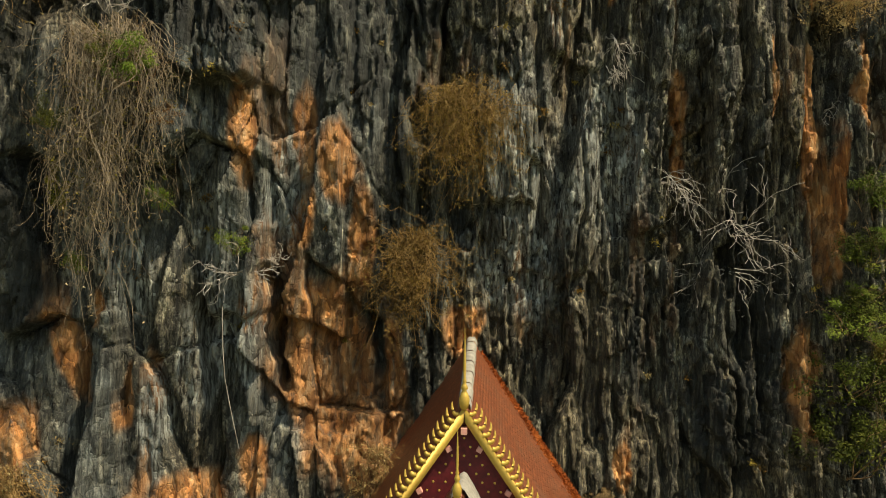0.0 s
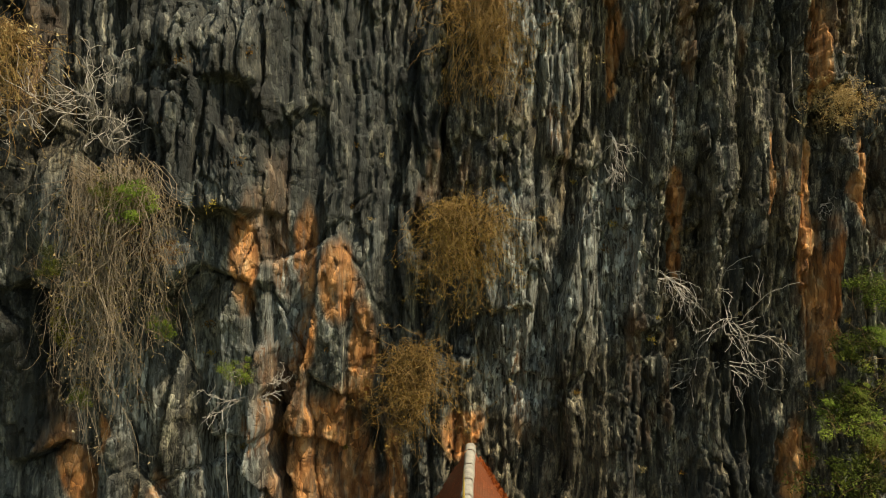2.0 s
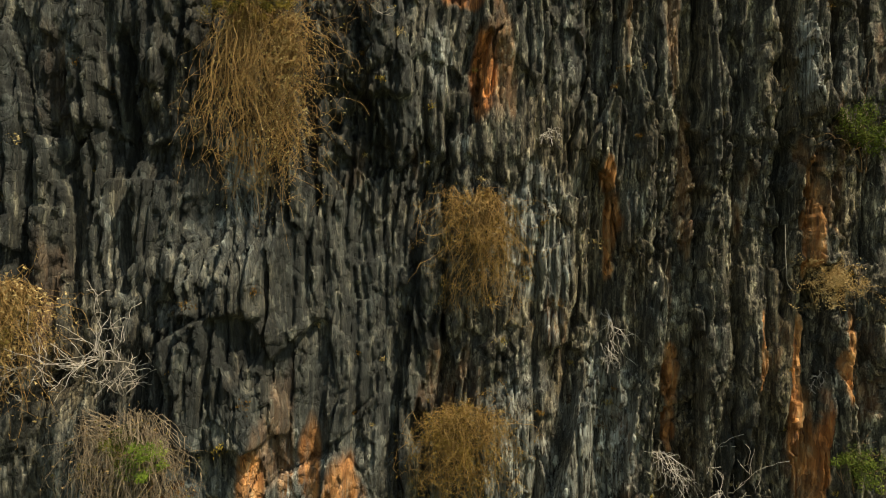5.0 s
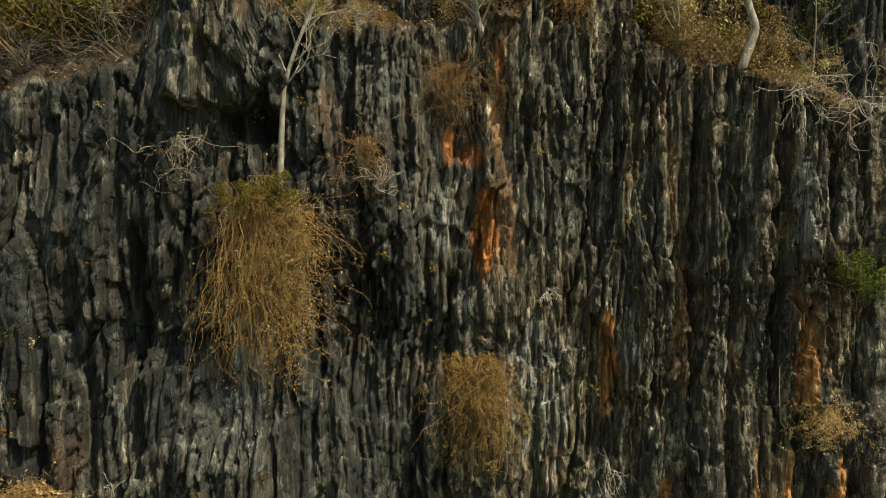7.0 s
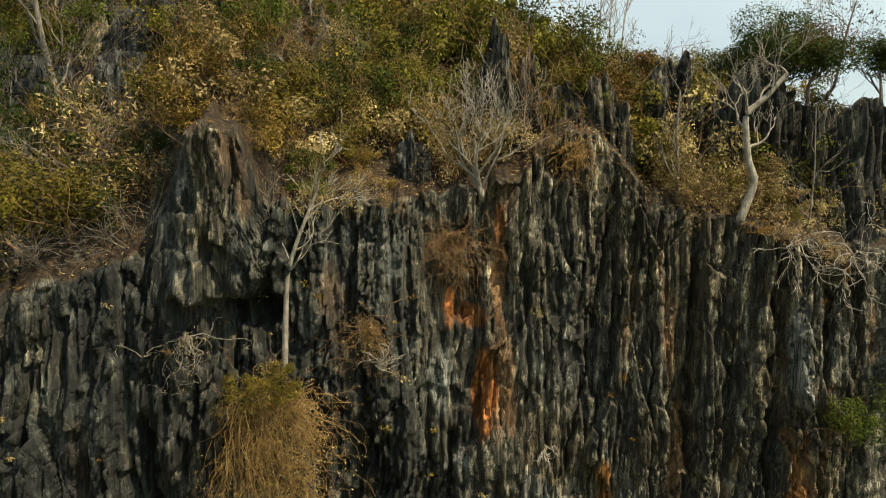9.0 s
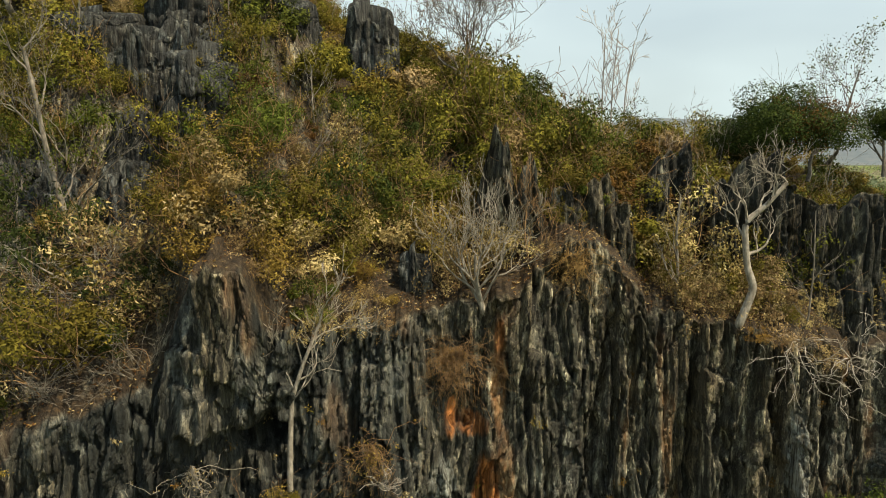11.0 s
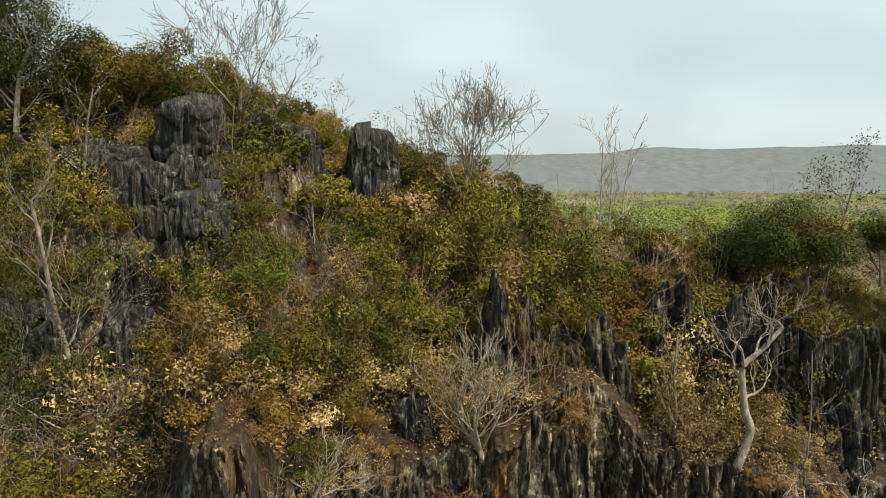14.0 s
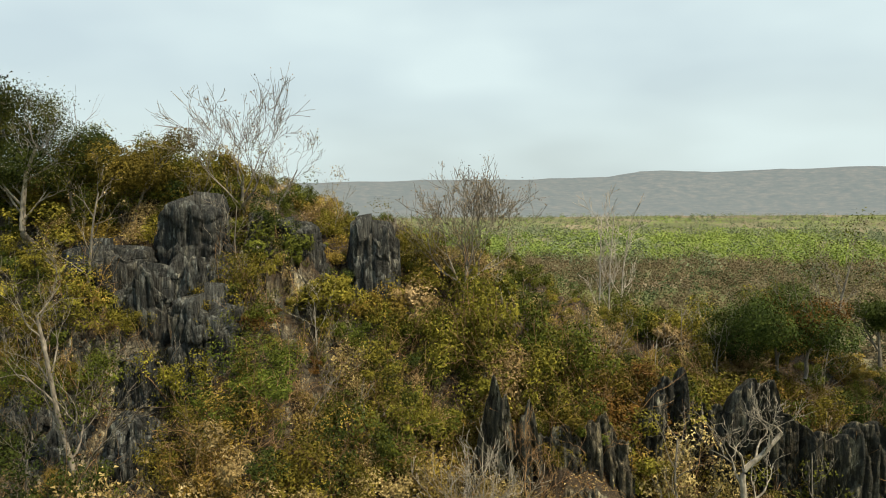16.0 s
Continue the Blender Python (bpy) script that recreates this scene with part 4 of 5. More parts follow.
for f in np.linspace(0, 1, 90):
    z = 37.5 + (crown_z - 37.5) * f
    rim, a, b, c = cellular((tu + 0.3 * perlin(tu * 0.6, z * 0.2)) * 0.9, z * 0.16 + 9)
    rim2, a2, b2, c2 = cellular(tu * 2.6, z * 0.9 + 3)
    wx = tu + 0.2 * perlin(tu * 0.5, z * 0.25)
    y = plan_y + (a - 0.5) * 1.0 + 0.7 * columns(wx * 0.95 + 2, z * 0.04) + 0.36 * columns(wx * 2.4, z * 0.1) + 0.14 * columns(wx * 5.0, z * 0.2) + (a2 - 0.5) * 0.28 + 0.09 * fbm(tu * 3, z * 2, 3)
    y = y - 0.5 * smooth(42, 38, z) + 0.25 * smooth(0.8, 1, f)
    tx.append(tu), ty.append(y), tz.append(z + 0 * tu)
for k in (0.25, 0.7, 1.4, 2.4):
    tx.append(tu), ty.append(ty[89] + k), tz.append(crown_z - 0.10 * k - 0.25 * k * k)
tier_me = sheet_mesh("limestone_outcrop", np.array(tx), np.array(ty), np.array(tz))
TX, TZ = np.array(tx), np.array(tz)
# the outcrop is darker all over, most of all towards its right
tier_dark = 0.5 + 0.6 * smooth(8.0, 12.0, TX) * smooth(-0.5, 0.2, fbm(TX * 0.4, TZ * 0.15 + 8, 3)) + 0.4 * smooth(0.0, 0.3, fbm(TX * 0.6 + 4, TZ * 0.1, 3))
tier_me.attributes.new("dark_rock", "FLOAT", "POINT").data.foreach_set("value", np.clip(tier_dark, 0, 0.95).astype(np.float32).ravel())
tier_me.materials.append(M_ROCK)
tagged(new("limestone_outcrop", tier_me), "jagged fluted limestone outcrop above the cliff edge", "rock", kind="structure")


def tier_y(x):
    return float(np.interp(x, tu, ty[40])) if 0.6 < x < 23.5 else 0.0


# ---- plants on the face ----
def hanging_vine(x, z_top, z_low, width, seed, wood, leaf, label, strands=260, leafy=900, size=0.085, dome=0.5, out=0.5):
    """A curtain of stems that springs from a ledge, arches out and hangs down, narrowing below."""
    rng = np.random.default_rng(seed)
    base = face_point(x, z_top, 0.0)
    low = min(float(face_y(np.array([x + dx]), np.array([z_top - dz]))[0]) for dx in (-0.3 * width, 0, 0.3 * width) for dz in (0.3, 0.5 * (z_top - z_low), 0.8 * (z_top - z_low)))
    front = min(base.y, low) - 0.15
    ob = root("hanging_vine", label, "vine", m=pose(x, front, z_top))
    height = z_top - z_low
    paths, spots = [], []
    clumps = [(rng.uniform(-0.40, 0.40), rng.uniform(0.04, 0.13), rng.uniform(0.35, 1.0)) for _ in range(5)] + [(0.02, 0.20, 1.0)]
    for k in range(strands):
        at, broad, longest = clumps[k % 6]
        u = at + rng.normal() * broad
        u = max(-0.5, min(0.5, u))
        late = rng.random() ** 1.6 * 0.62 if k % 2 else 0.0
        reach = height * (1 - late) * (1 - 1.2 * abs(u)) * (0.25 + 0.75 * rng.random() ** 0.8) * longest + 0.3
        start = np.array([u * width * 0.45 + rng.normal() * 0.1, 0.15 + 0.2 * rng.random(), -dome * width * 0.5 * rng.random() * abs(u) * 2 - late * height])
        top = start + np.array([u * width * 0.30, -out * (0.3 + rng.random()), 0.15 + 0.3 * rng.random()])
        n = 11
        pts = [start, top]
        p = top.copy()
        drift = np.array([u * 0.22 * width, rng.normal() * 0.15, 0]) / n
        wander = rng.normal(size=3) * 0.10
        for i in range(n):
            wander = wander * 0.6 + rng.normal(size=3) * np.array([0.11, 0.06, 0.10])
            p = p + drift * (1 - i / n) + wander + np.array([0, 0, -reach / n])
            pts.append(p.copy())
        r = 0.0045 + 0.006 * rng.random() ** 2
        paths.append((np.array(pts), np.linspace(r * 1.5, r * 0.6, len(pts))))
        spots.append(np.array(pts[1:]))
        for _ in range(1 + k % 2):
            q = pts[rng.integers(2, len(pts))]
            side, rad, _ = limb(q, (rng.normal(), -0.3 * rng.random(), rng.normal() * 0.7), 0.25 + 0.6 * rng.random(), r * 0.7, rng, 5, 0.5, -0.08)
            paths.append((side, np.maximum(rad, 0.004)))
            spots.append(side)
    part("stem_tangle", tubes("stem_tangle", paths, 3), wood, ob)
    if leafy:
        s = np.concatenate(spots)
        part("foliage", leaves("foliage", s[rng.integers(0, len(s), leafy)] + rng.normal(size=(leafy, 3)) * 0.07, size, rng), LEAF[leaf], ob)
    return ob


BUSH = [bush_model(100 + k, lobes=10 + 3 * k, count=2600, size=0.066) for k in range(5)]
SCRUB = [bush_model(150 + k, lobes=8 + 2 * k, count=1900, size=0.08, stems=1)[1] for k in range(5)]
TWIGS = [twig_model(200 + k, 10 + k, leafy=0, thick=0.014) for k in range(3)]
LEAFY_TWIGS = [twig_model(220 + k, 13, leafy=1000, thick=0.013) for k in range(3)]
WORDS = {"green": "leafy green", "olive": "olive green", "gold": "yellowing", "tan": "dry tan", "rust": "rusty brown", "dark": "dark green", "straw": "straw coloured", "lime": "bright green"}
MODELS = {}


def bush(kind, place, size, turn, tip=0.0, where="on the rocky slope", variant=0, tall=1.0, group="bushes on the slope"):
    """A bush of one leaf colour; the first of each is built, the rest are copies."""
    key = (kind, variant)
    if key not in MODELS:
        ob = root("bush", "", "bush")
        if kind == "bare":
            part("twig_tangle", TWIGS[variant % 3][0], M_GREYWOOD, ob)
        elif kind == "brown":
            part("twig_tangle", LEAFY_TWIGS[variant % 3][0].copy(), M_BROWNVINE, ob)
            part("foliage", LEAFY_TWIGS[variant % 3][1].copy(), LEAF["tan"], ob)
        else:
            part("stem_tangle", BUSH[variant % 5][0].copy(), M_BROWNVINE, ob)
            part("crown", BUSH[variant % 5][1].copy(), LEAF[kind], ob)
        MODELS[key] = ob
        made = ob
    else:
        made = copy_thing(MODELS[key], Matrix())
    made.matrix_basis = Matrix.Translation(place) @ Matrix.Rotation(tip, 4, "X") @ Matrix.Rotation(turn, 4, "Z") @ Matrix.Diagonal((size, size, size * tall, 1))
    word = {"bare": "leafless grey twiggy bush", "brown": "brown twiggy bush with few dry leaves"}.get(kind) or WORDS[kind] + " bush"
    return tagged(made, word + " " + where, "bush", group)


hanging_vine(-9.4, 21.2, 12.2, 3.9, 31, M_VINE, "tan", "large curtain of dry grey-brown vines on the cliff", 230, 900, 0.085, 0.6, 0.6)
hanging_vine(-9.1, 20.8, 14.5, 3.4, 47, M_VINE, "olive", "grey vine tangle with green shoots", 150, 900, 0.09, 0.6, 0.8)
hanging_vine(0.85, 20.6, 17.4, 3.6, 32, M_DRYVINE, "gold", "dry golden brown bush hanging on the cliff", 260, 9500, 0.066, 0.9, 0.9)
hanging_vine(-0.75, 15.5, 12.3, 2.5, 33, M_DRYVINE, "gold", "dry yellow-brown creeper hanging on the cliff", 200, 6000, 0.08, 0.9, 0.8)
hanging_vine(1.25, 28.3, 23.6, 2.5, 34, M_DRYVINE, "gold", "narrow dry tan creeper hanging on the cliff", 240, 4500, 0.07, 0.8, 0.7)
hanging_vine(-6.15, 33.9, 27.5, 4.3, 35, M_DRYVINE, "tan", "big straw-brown vine curtain under a small tree", 560, 3600, 0.075, 0.9, 0.9)
hanging_vine(-12.6, 24.9, 21.6, 3.0, 36, M_DRYVINE, "tan", "dry yellow-leaved creeper on the cliff", 240, 1500, 0.12, 0.8, 0.8)
hanging_vine(0.15, 39.0, 37.1, 1.5, 37, M_BROWNVINE, "rust", "small rusty red creeper over a niche", 160, 700, 0.07, 0.8, 0.4)
hanging_vine(-2.75, 36.0, 34.2, 1.1, 38, M_BROWNVINE, "gold", "thin yellowing creeper on the cliff", 60, 260, 0.09, 0.8, 0.3)
hanging_vine(15.9, 25.6, 24.5, 1.0, 39, M_DRYVINE, "straw", "pale straw tuft in a cliff crack", 50, 3200, 0.07, 1.0, 0.25)
hanging_vine(-8.6, 35.8, 35.2, 0.8, 40, M_PALEWOOD, "tan", "small dry tuft on a ledge", 30, 160, 0.08, 0.8, 0.2)
hanging_vine(5.0, 42.6, 41.0, 1.3, 44, M_DRYVINE, "straw", "straw coloured grass tuft at the edge", 80, 260, 0.07, 0.8, 0.3)
hanging_vine(-1.9, 8.4, 6.4, 1.3, 45, M_DRYVINE, "tan", "dry brown creeper beside the temple roof", 60, 500, 0.08, 0.8, 0.4)
hanging_vine(-12.3, 8.2, 6.0, 2.0, 46, M_DRYVINE, "tan", "dry brown thicket at the cliff foot", 120, 700, 0.08, 0.8, 0.4)
for kind, x, z, size, tip, tall in (
    ("lime", -8.6, 19.7, 0.95, 0.9, 0.9), ("green", -10.6, 18.0, 0.5, 0.9, 1.4), ("olive", -9.8, 17.4, 0.5, 0.9, 1.2), ("lime", -10.5, 14.2, 0.4, 0.9, 1.4), ("green", -9.2, 20.2, 0.8, 0.9, 0.8), ("lime", -9.6, 20.4, 0.5, 0.9, 0.8), ("olive", -10.9, 16.0, 0.5, 0.4, 1.9), ("lime", -8.4, 16.2, 0.42, 0.5, 1.5), ("lime", -6.1, 14.9, 0.55, 0.4, 0.9),
    ("olive", -5.6, 34.1, 1.05, 0.8, 0.8), ("olive", -6.7, 33.9, 0.95, 0.8, 0.8), ("gold", -6.1, 33.7, 1.0, 0.9, 0.8), ("brown", -4.8, 40.3, 0.9, 0.6, 0.8), ("brown", -3.6, 40.4, 1.0, 0.6, 0.8), ("brown", -2.6, 40.2, 0.8, 0.6, 0.8), ("brown", 13.6, 39.0, 0.8, 0.6, 0.7), ("brown", 15.4, 38.4, 0.9, 0.6, 0.7), ("rust", 12.6, 39.3, 0.5, 0.5, 0.5), ("bare", 16.4, 38.2, 1.1, 0.5, 0.8), ("bare", 14.6, 38.8, 1.0, 0.6, 0.8), ("green", 17.3, 30.4, 1.6, 0.4, 1.2), ("green", 16.8, 30.9, 1.0, 0.4, 0.9),
    ("green", 16.7, 17.2, 1.3, 0.4, 0.9), ("green", 16.4, 15.0, 1.3, 0.4, 0.9), ("lime", 15.7, 12.6, 1.2, 0.5, 0.6), ("green", 16.5, 12.8, 1.6, 0.4, 0.8), ("green", 16.0, 10.0, 1.8, 0.4, 0.9), ("green", 15.8, 7.4, 2.0, 0.4, 1.0), ("lime", 16.9, 16.0, 0.7, 0.5, 0.6), ("lime", 16.2, 14.0, 0.6, 0.5, 0.5), ("lime", 17.1, 12.0, 0.8, 0.5, 0.6),
    ("green", 17.4, 8.6, 1.4, 0.4, 0.9), ("olive", 17.6, 11.2, 1.0, 0.4, 0.9), ("gold", -12.9, 23.6, 0.8, 0.5, 0.8),
    ("rust", 0.1, 38.4, 0.5, 0.5, 1.0), ("gold", -2.75, 35.6, 0.35, 0.5, 1.0), ("rust", -8.0, 18.6, 0.5, 0.6, 0.6), ("rust", 1.0, 18.6, 0.5, 0.6, 0.8), ("tan", -13.0, 7.2, 0.8, 0.4, 0.8), ("tan", 6.0, 6.4, 0.6, 0.4, 0.5),
):
    bush(kind, face_point(x, z, 1.25 if x < -8 and kind in ('lime', 'green', 'olive') and z < 22 else 0.15 if kind not in ('lime', 'gold', 'olive') else 1.0 if z > 33 else 0.75), size, x * 3.1 + z, tip, "rooted in the cliff face", int(abs(x * 7 + z)) % 5, tall, "bushes on the cliff face")


def dead_shrub(x, z, size, seed, spread=(1.0, 0.5, 0.3), count=9, label="bleached dead shrub clinging to the cliff", depth=2, thick=0.024, droop=-0.03, z_push=0.0):
    rng = np.random.default_rng(seed)
    ob = root("dead_shrub", label, "shrub", "dead shrubs on the cliff", pose(*face_point(x, z, 0.1)))
    for _ in range(count):
        paths, _ends = grow((rng.normal() * 0.12, -0.05, rng.normal() * 0.1), (rng.normal() * spread[0], -0.5 - 0.5 * rng.random(), rng.normal() * spread[2] + z_push), 0.75 * size, thick, rng, depth, 0.75, 3, 0.30, droop, 0.74)
        part("branch", tubes("branch", [(p, np.maximum(r, 0.008)) for p, r in paths], 4), M_BONE, ob)
    return ob


dead_shrub(9.0, 18.3, 1.5, 51, (0.5, 0.5, 0.4), 7, droop=-0.10, z_push=-0.3)
dead_shrub(11.5, 16.6, 1.9, 52, (1.2, 0.5, 0.4), 9, droop=-0.04)
dead_shrub(11.4, 14.9, 1.7, 53, (1.0, 0.5, 0.4), 6, droop=-0.06)
dead_shrub(6.6, 24.0, 1.4, 54, (0.2, 0.3, 0.3), 4, droop=-0.12, z_push=-0.9)
dead_shrub(6.7, 22.7, 0.8, 55, (0.3, 0.3, 0.3), 4, droop=-0.12, z_push=-0.7)
dead_shrub(15.5, 21.2, 0.55, 56, (0.8, 0.4, 0.3), 4, droop=-0.05)
dead_shrub(3.9, 30.9, 0.45, 57, (0.6, 0.4, 0.4), 4, droop=-0.10)
dead_shrub(2.3, 27.2, 0.5, 58, (0.7, 0.4, 0.2), 3, droop=0.0)
dead_shrub(-10.6, 22.8, 1.9, 59, (1.0, 0.5, 0.5), 8, droop=0.02, z_push=0.3)
dead_shrub(-6.3, 14.2, 0.9, 60, (1.0, 0.4, 0.3), 6, droop=-0.04)
dead_shrub(-2.4, 34.8, 0.7, 61, (0.7, 0.4, 0.4), 5, droop=0.06, z_push=0.4)
dead_shrub(-12.4, 22.6, 0.9, 62, (0.8, 0.4, 0.4), 5, droop=-0.02)
dead_shrub(-9.8, 21.8, 0.9, 66, (0.7, 0.4, 0.5), 5, droop=0.05, z_push=0.5)
dead_shrub(14.4, 38.9, 1.9, 63, (1.4, 0.4, 0.2), 5, "dead pale branches sprawling over the cliff edge", droop=-0.06)
dead_shrub(16.6, 38.4, 1.8, 64, (1.4, 0.4, 0.3), 6, "dead pale branches sprawling over the cliff edge", droop=-0.05)
dead_shrub(-5.2, 14.6, 0.7, 65, (1.0, 0.4, 0.3), 4, droop=0.0)

# tufts of dry fern in the joints
rng = np.random.default_rng(70)
ferns = {"tan": [], "rust": [], "gold": []}
for k in range(110):
    x, z = rng.uniform(-15, 17), rng.uniform(7, 38.5)
    s = 0.5 + 0.9 * rng.random() ** 2
    ferns[("tan", "rust", "gold", "rust")[k % 4]].append(np.array(face_point(x, z, 0.05)) + rng.normal(size=(46, 3)) * np.array([0.13, 0.07, 0.08]) * s)
for kind, spots in ferns.items():
    me = leaves("dry_fern", np.concatenate(spots), 0.10, rng, None, 0.4)
    me.materials.append(LEAF[kind])
    tagged(new("dry_fern", me), "small dry " + WORDS[kind] + " fern tufts in the rock joints", "fern", kind="stuff")

# bare roots that hang down the face
rng = np.random.default_rng(71)
for pts in (((-6.6, 13.2), (-6.55, 12.0), (-6.45, 11.0), (-6.2, 9.9), (-5.95, 8.9)), ((14.0, 27.6), (14.02, 26.4), (14.1, 25.2), (14.5, 24.7))):
    p = [face_point(x, z, 0.10) for x, z in pts]
    front = min(q.y for q in p)
    fine = np.array([(np.interp(t, range(len(p)), [q.x for q in p]), front - 0.05, np.interp(t, range(len(p)), [q.z for q in p])) for t in np.linspace(0, len(p) - 1, 24)])
    me = tubes("bare_root", [(fine, np.full(24, 0.016))], 5)
    me.materials.append(M_PALEWOOD)
    tagged(new("bare_root", me), "thin pale root hanging down the cliff", "root")


# ---- trees ----
def tree(base, trunk, r0, boughs, seed, wood, label, leaf="", leafy=0, size=0.1, depth=3, length=1.6, spread=0.7, lift=0.08, wiggle=0.16, kids=3, low=0.35, cloud=0.12, upward=0.6, thin=0.007):
    """trunk: offsets from the base along the stem; boughs spring from its upper part and fork."""
    rng = np.random.default_rng(seed)
    ob = root("tree", label, "tree", m=pose(*base))
    t = np.array([(-0.05, 1.0, -0.7), (0, 0, 0), *trunk], float)
    k = np.linspace(0, len(t) - 1, 6 * len(t))
    line = np.stack([np.interp(k, range(len(t)), t[:, c]) for c in range(3)], 1)
    for _ in range(2):
        line[1:-1] = (line[:-2] + line[1:-1] * 2 + line[2:]) / 4
    rad = np.linspace(r0 * 1.15, r0 * 0.45, len(line))
    rad[: 4] *= 1.25
    part("trunk", tubes("trunk", [(line, rad)], 8), wood, ob)
    tips = []
    for b in range(boughs):
        i = int(len(line) * (low + (1 - low) * (b + 0.5) / boughs)) if b < boughs - 1 else len(line) - 1
        i = min(i, len(line) - 1)
        d = line[i] - line[i - 1]
        d /= np.linalg.norm(d) + 1e-9
        a = rng.random() * 6.28
        way = d * upward + np.array([math.cos(a), 0.7 * math.sin(a), 0.25]) * 0.8
        paths = []
        grow(line[i], way, length * (1.15 - 0.4 * i / len(line)), rad[i] * 0.62, rng, depth, spread, kids, wiggle, lift, 0.70, paths, tips)
        part("bough", tubes("bough", [(p, np.maximum(r, thin)) for p, r in paths], 3), wood, ob)
    if leaf:
        tp = np.array(tips)
        pts = tp[rng.integers(0, len(tp), leafy)] + rng.normal(size=(leafy, 3)) * cloud
        part("crown", leaves("crown", pts, size, rng), LEAF[leaf], ob)
    return ob


tree(face_point(-5.63, 34.6, 0.25), [(0.05, 0, 1.8), (0.12, 0, 3.4), (0.55, -0.1, 4.7), (1.15, 0, 6.2)], 0.115, 8, 81, M_PALEWOOD, "slim pale tree growing out of the cliff face", "rust", 160, 0.08, 3, 1.5, 0.7, low=0.5, thin=0.011)
tree((11.9, 28.6, 39.7), [(0.55, 0, 1.6), (0.2, 0, 2.5), (0.0, 0, 4.3), (0.85, 0, 5.0), (1.6, 0, 5.9)], 0.185, 7, 82, M_PALEWOOD, "gnarled white bare tree on the cliff edge", depth=3, length=1.35, spread=0.8, low=0.5, wiggle=0.24, thin=0.009)
tree((1.36, 26.9, 40.6), [(-0.15, 0, 0.5), (-0.3, 0, 1.2), (-0.35, 0, 2.2)], 0.13, 11, 83, M_PALEWOOD, "many-stemmed bare tree on the cliff edge", "rust", 120, 0.08, 3, 2.0, 0.75, low=0.25, upward=0.7, thin=0.010)
tree((9.6, 29.7, 40.4), [(0.05, 0, 1.5), (-0.1, 0, 3.0), (0.0, 0, 4.6)], 0.08, 9, 84, M_GREYWOOD, "slender bare tree before dark crags", "rust", 60, 0.08, 2, 1.5, 0.6, low=0.25)
tree((-15.0, 28.0, 42.0), [(-0.3, 0, 2.0), (-0.9, 0, 4.4), (-1.2, 0, 6.4), (-1.6, 0, 8.6)], 0.15, 10, 85, M_GREYWOOD, "tall bare grey tree on the slope", "olive", 420, 0.11, 3, 2.0, 0.65, low=0.35)
tree((-13.6, 26.6, 40.9), [(-0.6, -0.2, 0.6), (-1.8, -0.4, 1.3), (-3.4, -0.5, 2.4)], 0.055, 11, 86, M_PALEWOOD, "fallen dead tree with bleached sprawling branches", depth=3, length=1.7, spread=0.8, low=0.1, lift=-0.02, upward=0.2)
tree((-11.1, 38.2, 55.0), [(0.05, 0, 0.6), (0.1, 0, 1.5)], 0.12, 6, 87, M_GREYWOOD, "bare fan-shaped tree on the hilltop", "rust", 200, 0.13, 4, 2.5, 0.50, low=0.1, upward=1.15, wiggle=0.09, lift=0.03, thin=0.011)
tree((0.7, 38.4, 50.4), [(0.1, 0, 1.0), (0.1, 0, 2.2)], 0.13, 12, 88, M_GREYWOOD, "bushy twiggy tree with few dry leaves", "tan", 2600, 0.09, 4, 2.2, 0.70, low=0.2, upward=0.8, wiggle=0.14, thin=0.012)
for k, (x, dz) in enumerate(((9.3, 6.6), (9.9, 6.9), (10.7, 6.2))):
    tree((x, 46.0, 47.2), [(0.05, 0, dz * 0.5), (0.1 + 0.2 * k, 0, dz)], 0.06, 9, 89 + k, M_BONE, "thin pale bare pole-like tree on the ridge", depth=2, length=1.3, spread=0.55, low=0.4, thin=0.014)
tree((-21.8, 36.2, 53.6), [(0.1, 0, 1.5), (0.3, 0, 3.0), (0.9, 0, 4.4)], 0.17, 10, 93, M_PALEWOOD, "pale-trunked tree with thin green crown", "green", 9500, 0.10, 3, 2.0, 0.65, low=0.3, cloud=0.28)
tree((-24.4, 37.0, 53.6), [(0.1, 0, 1.5), (-0.3, 0, 3.0), (0.2, 0, 4.4)], 0.17, 9, 94, M_GREYWOOD, "leafy dark green tree on the hilltop", "dark", 7000, 0.17, 3, 2.3, 0.65, low=0.3, cloud=0.35)
tree((22.2, 42.2, 46.8), [(0.2, 0, 1.4), (0.5, 0, 3.0), (0.9, 0, 4.6)], 0.10, 8, 95, M_GREYWOOD, "sparsely leaved green tree on the ridge", "green", 900, 0.15, 3, 1.6, 0.7, low=0.35, cloud=0.25)
tree((-9.6, 38.6, 54.4), [(0.8, 0, 1.2), (1.4, 0, 2.4)], 0.06, 6, 96, M_GREYWOOD, "small bare crooked tree on the hilltop", "tan", 90, 0.11, 3, 1.4, 0.6, low=0.3)
tree((-17.2, 33.4, 50.6), [(0.2, 0, 1.8), (0.4, 0, 3.6), (0.7, 0, 5.0)], 0.08, 8, 97, M_GREYWOOD, "thin bare tree before a crag", "tan", 120, 0.11, 2, 1.3, 0.6, low=0.35)
tree((-9.6, 27.2, 41.6), [(0.05, 0, 1.8), (0.0, 0, 3.8)], 0.06, 7, 98, M_GREYWOOD, "thin bare tree above the pillar", "tan", 60, 0.1, 2, 1.2, 0.6, low=0.4)
tree((15.2, 29.6, 39.6), [(0.1, 0, 2.2), (0.0, 0, 4.8)], 0.05, 6, 99, M_GREYWOOD, "thin bare tree beside dark crags", depth=2, length=1.1, spread=0.6, low=0.3)
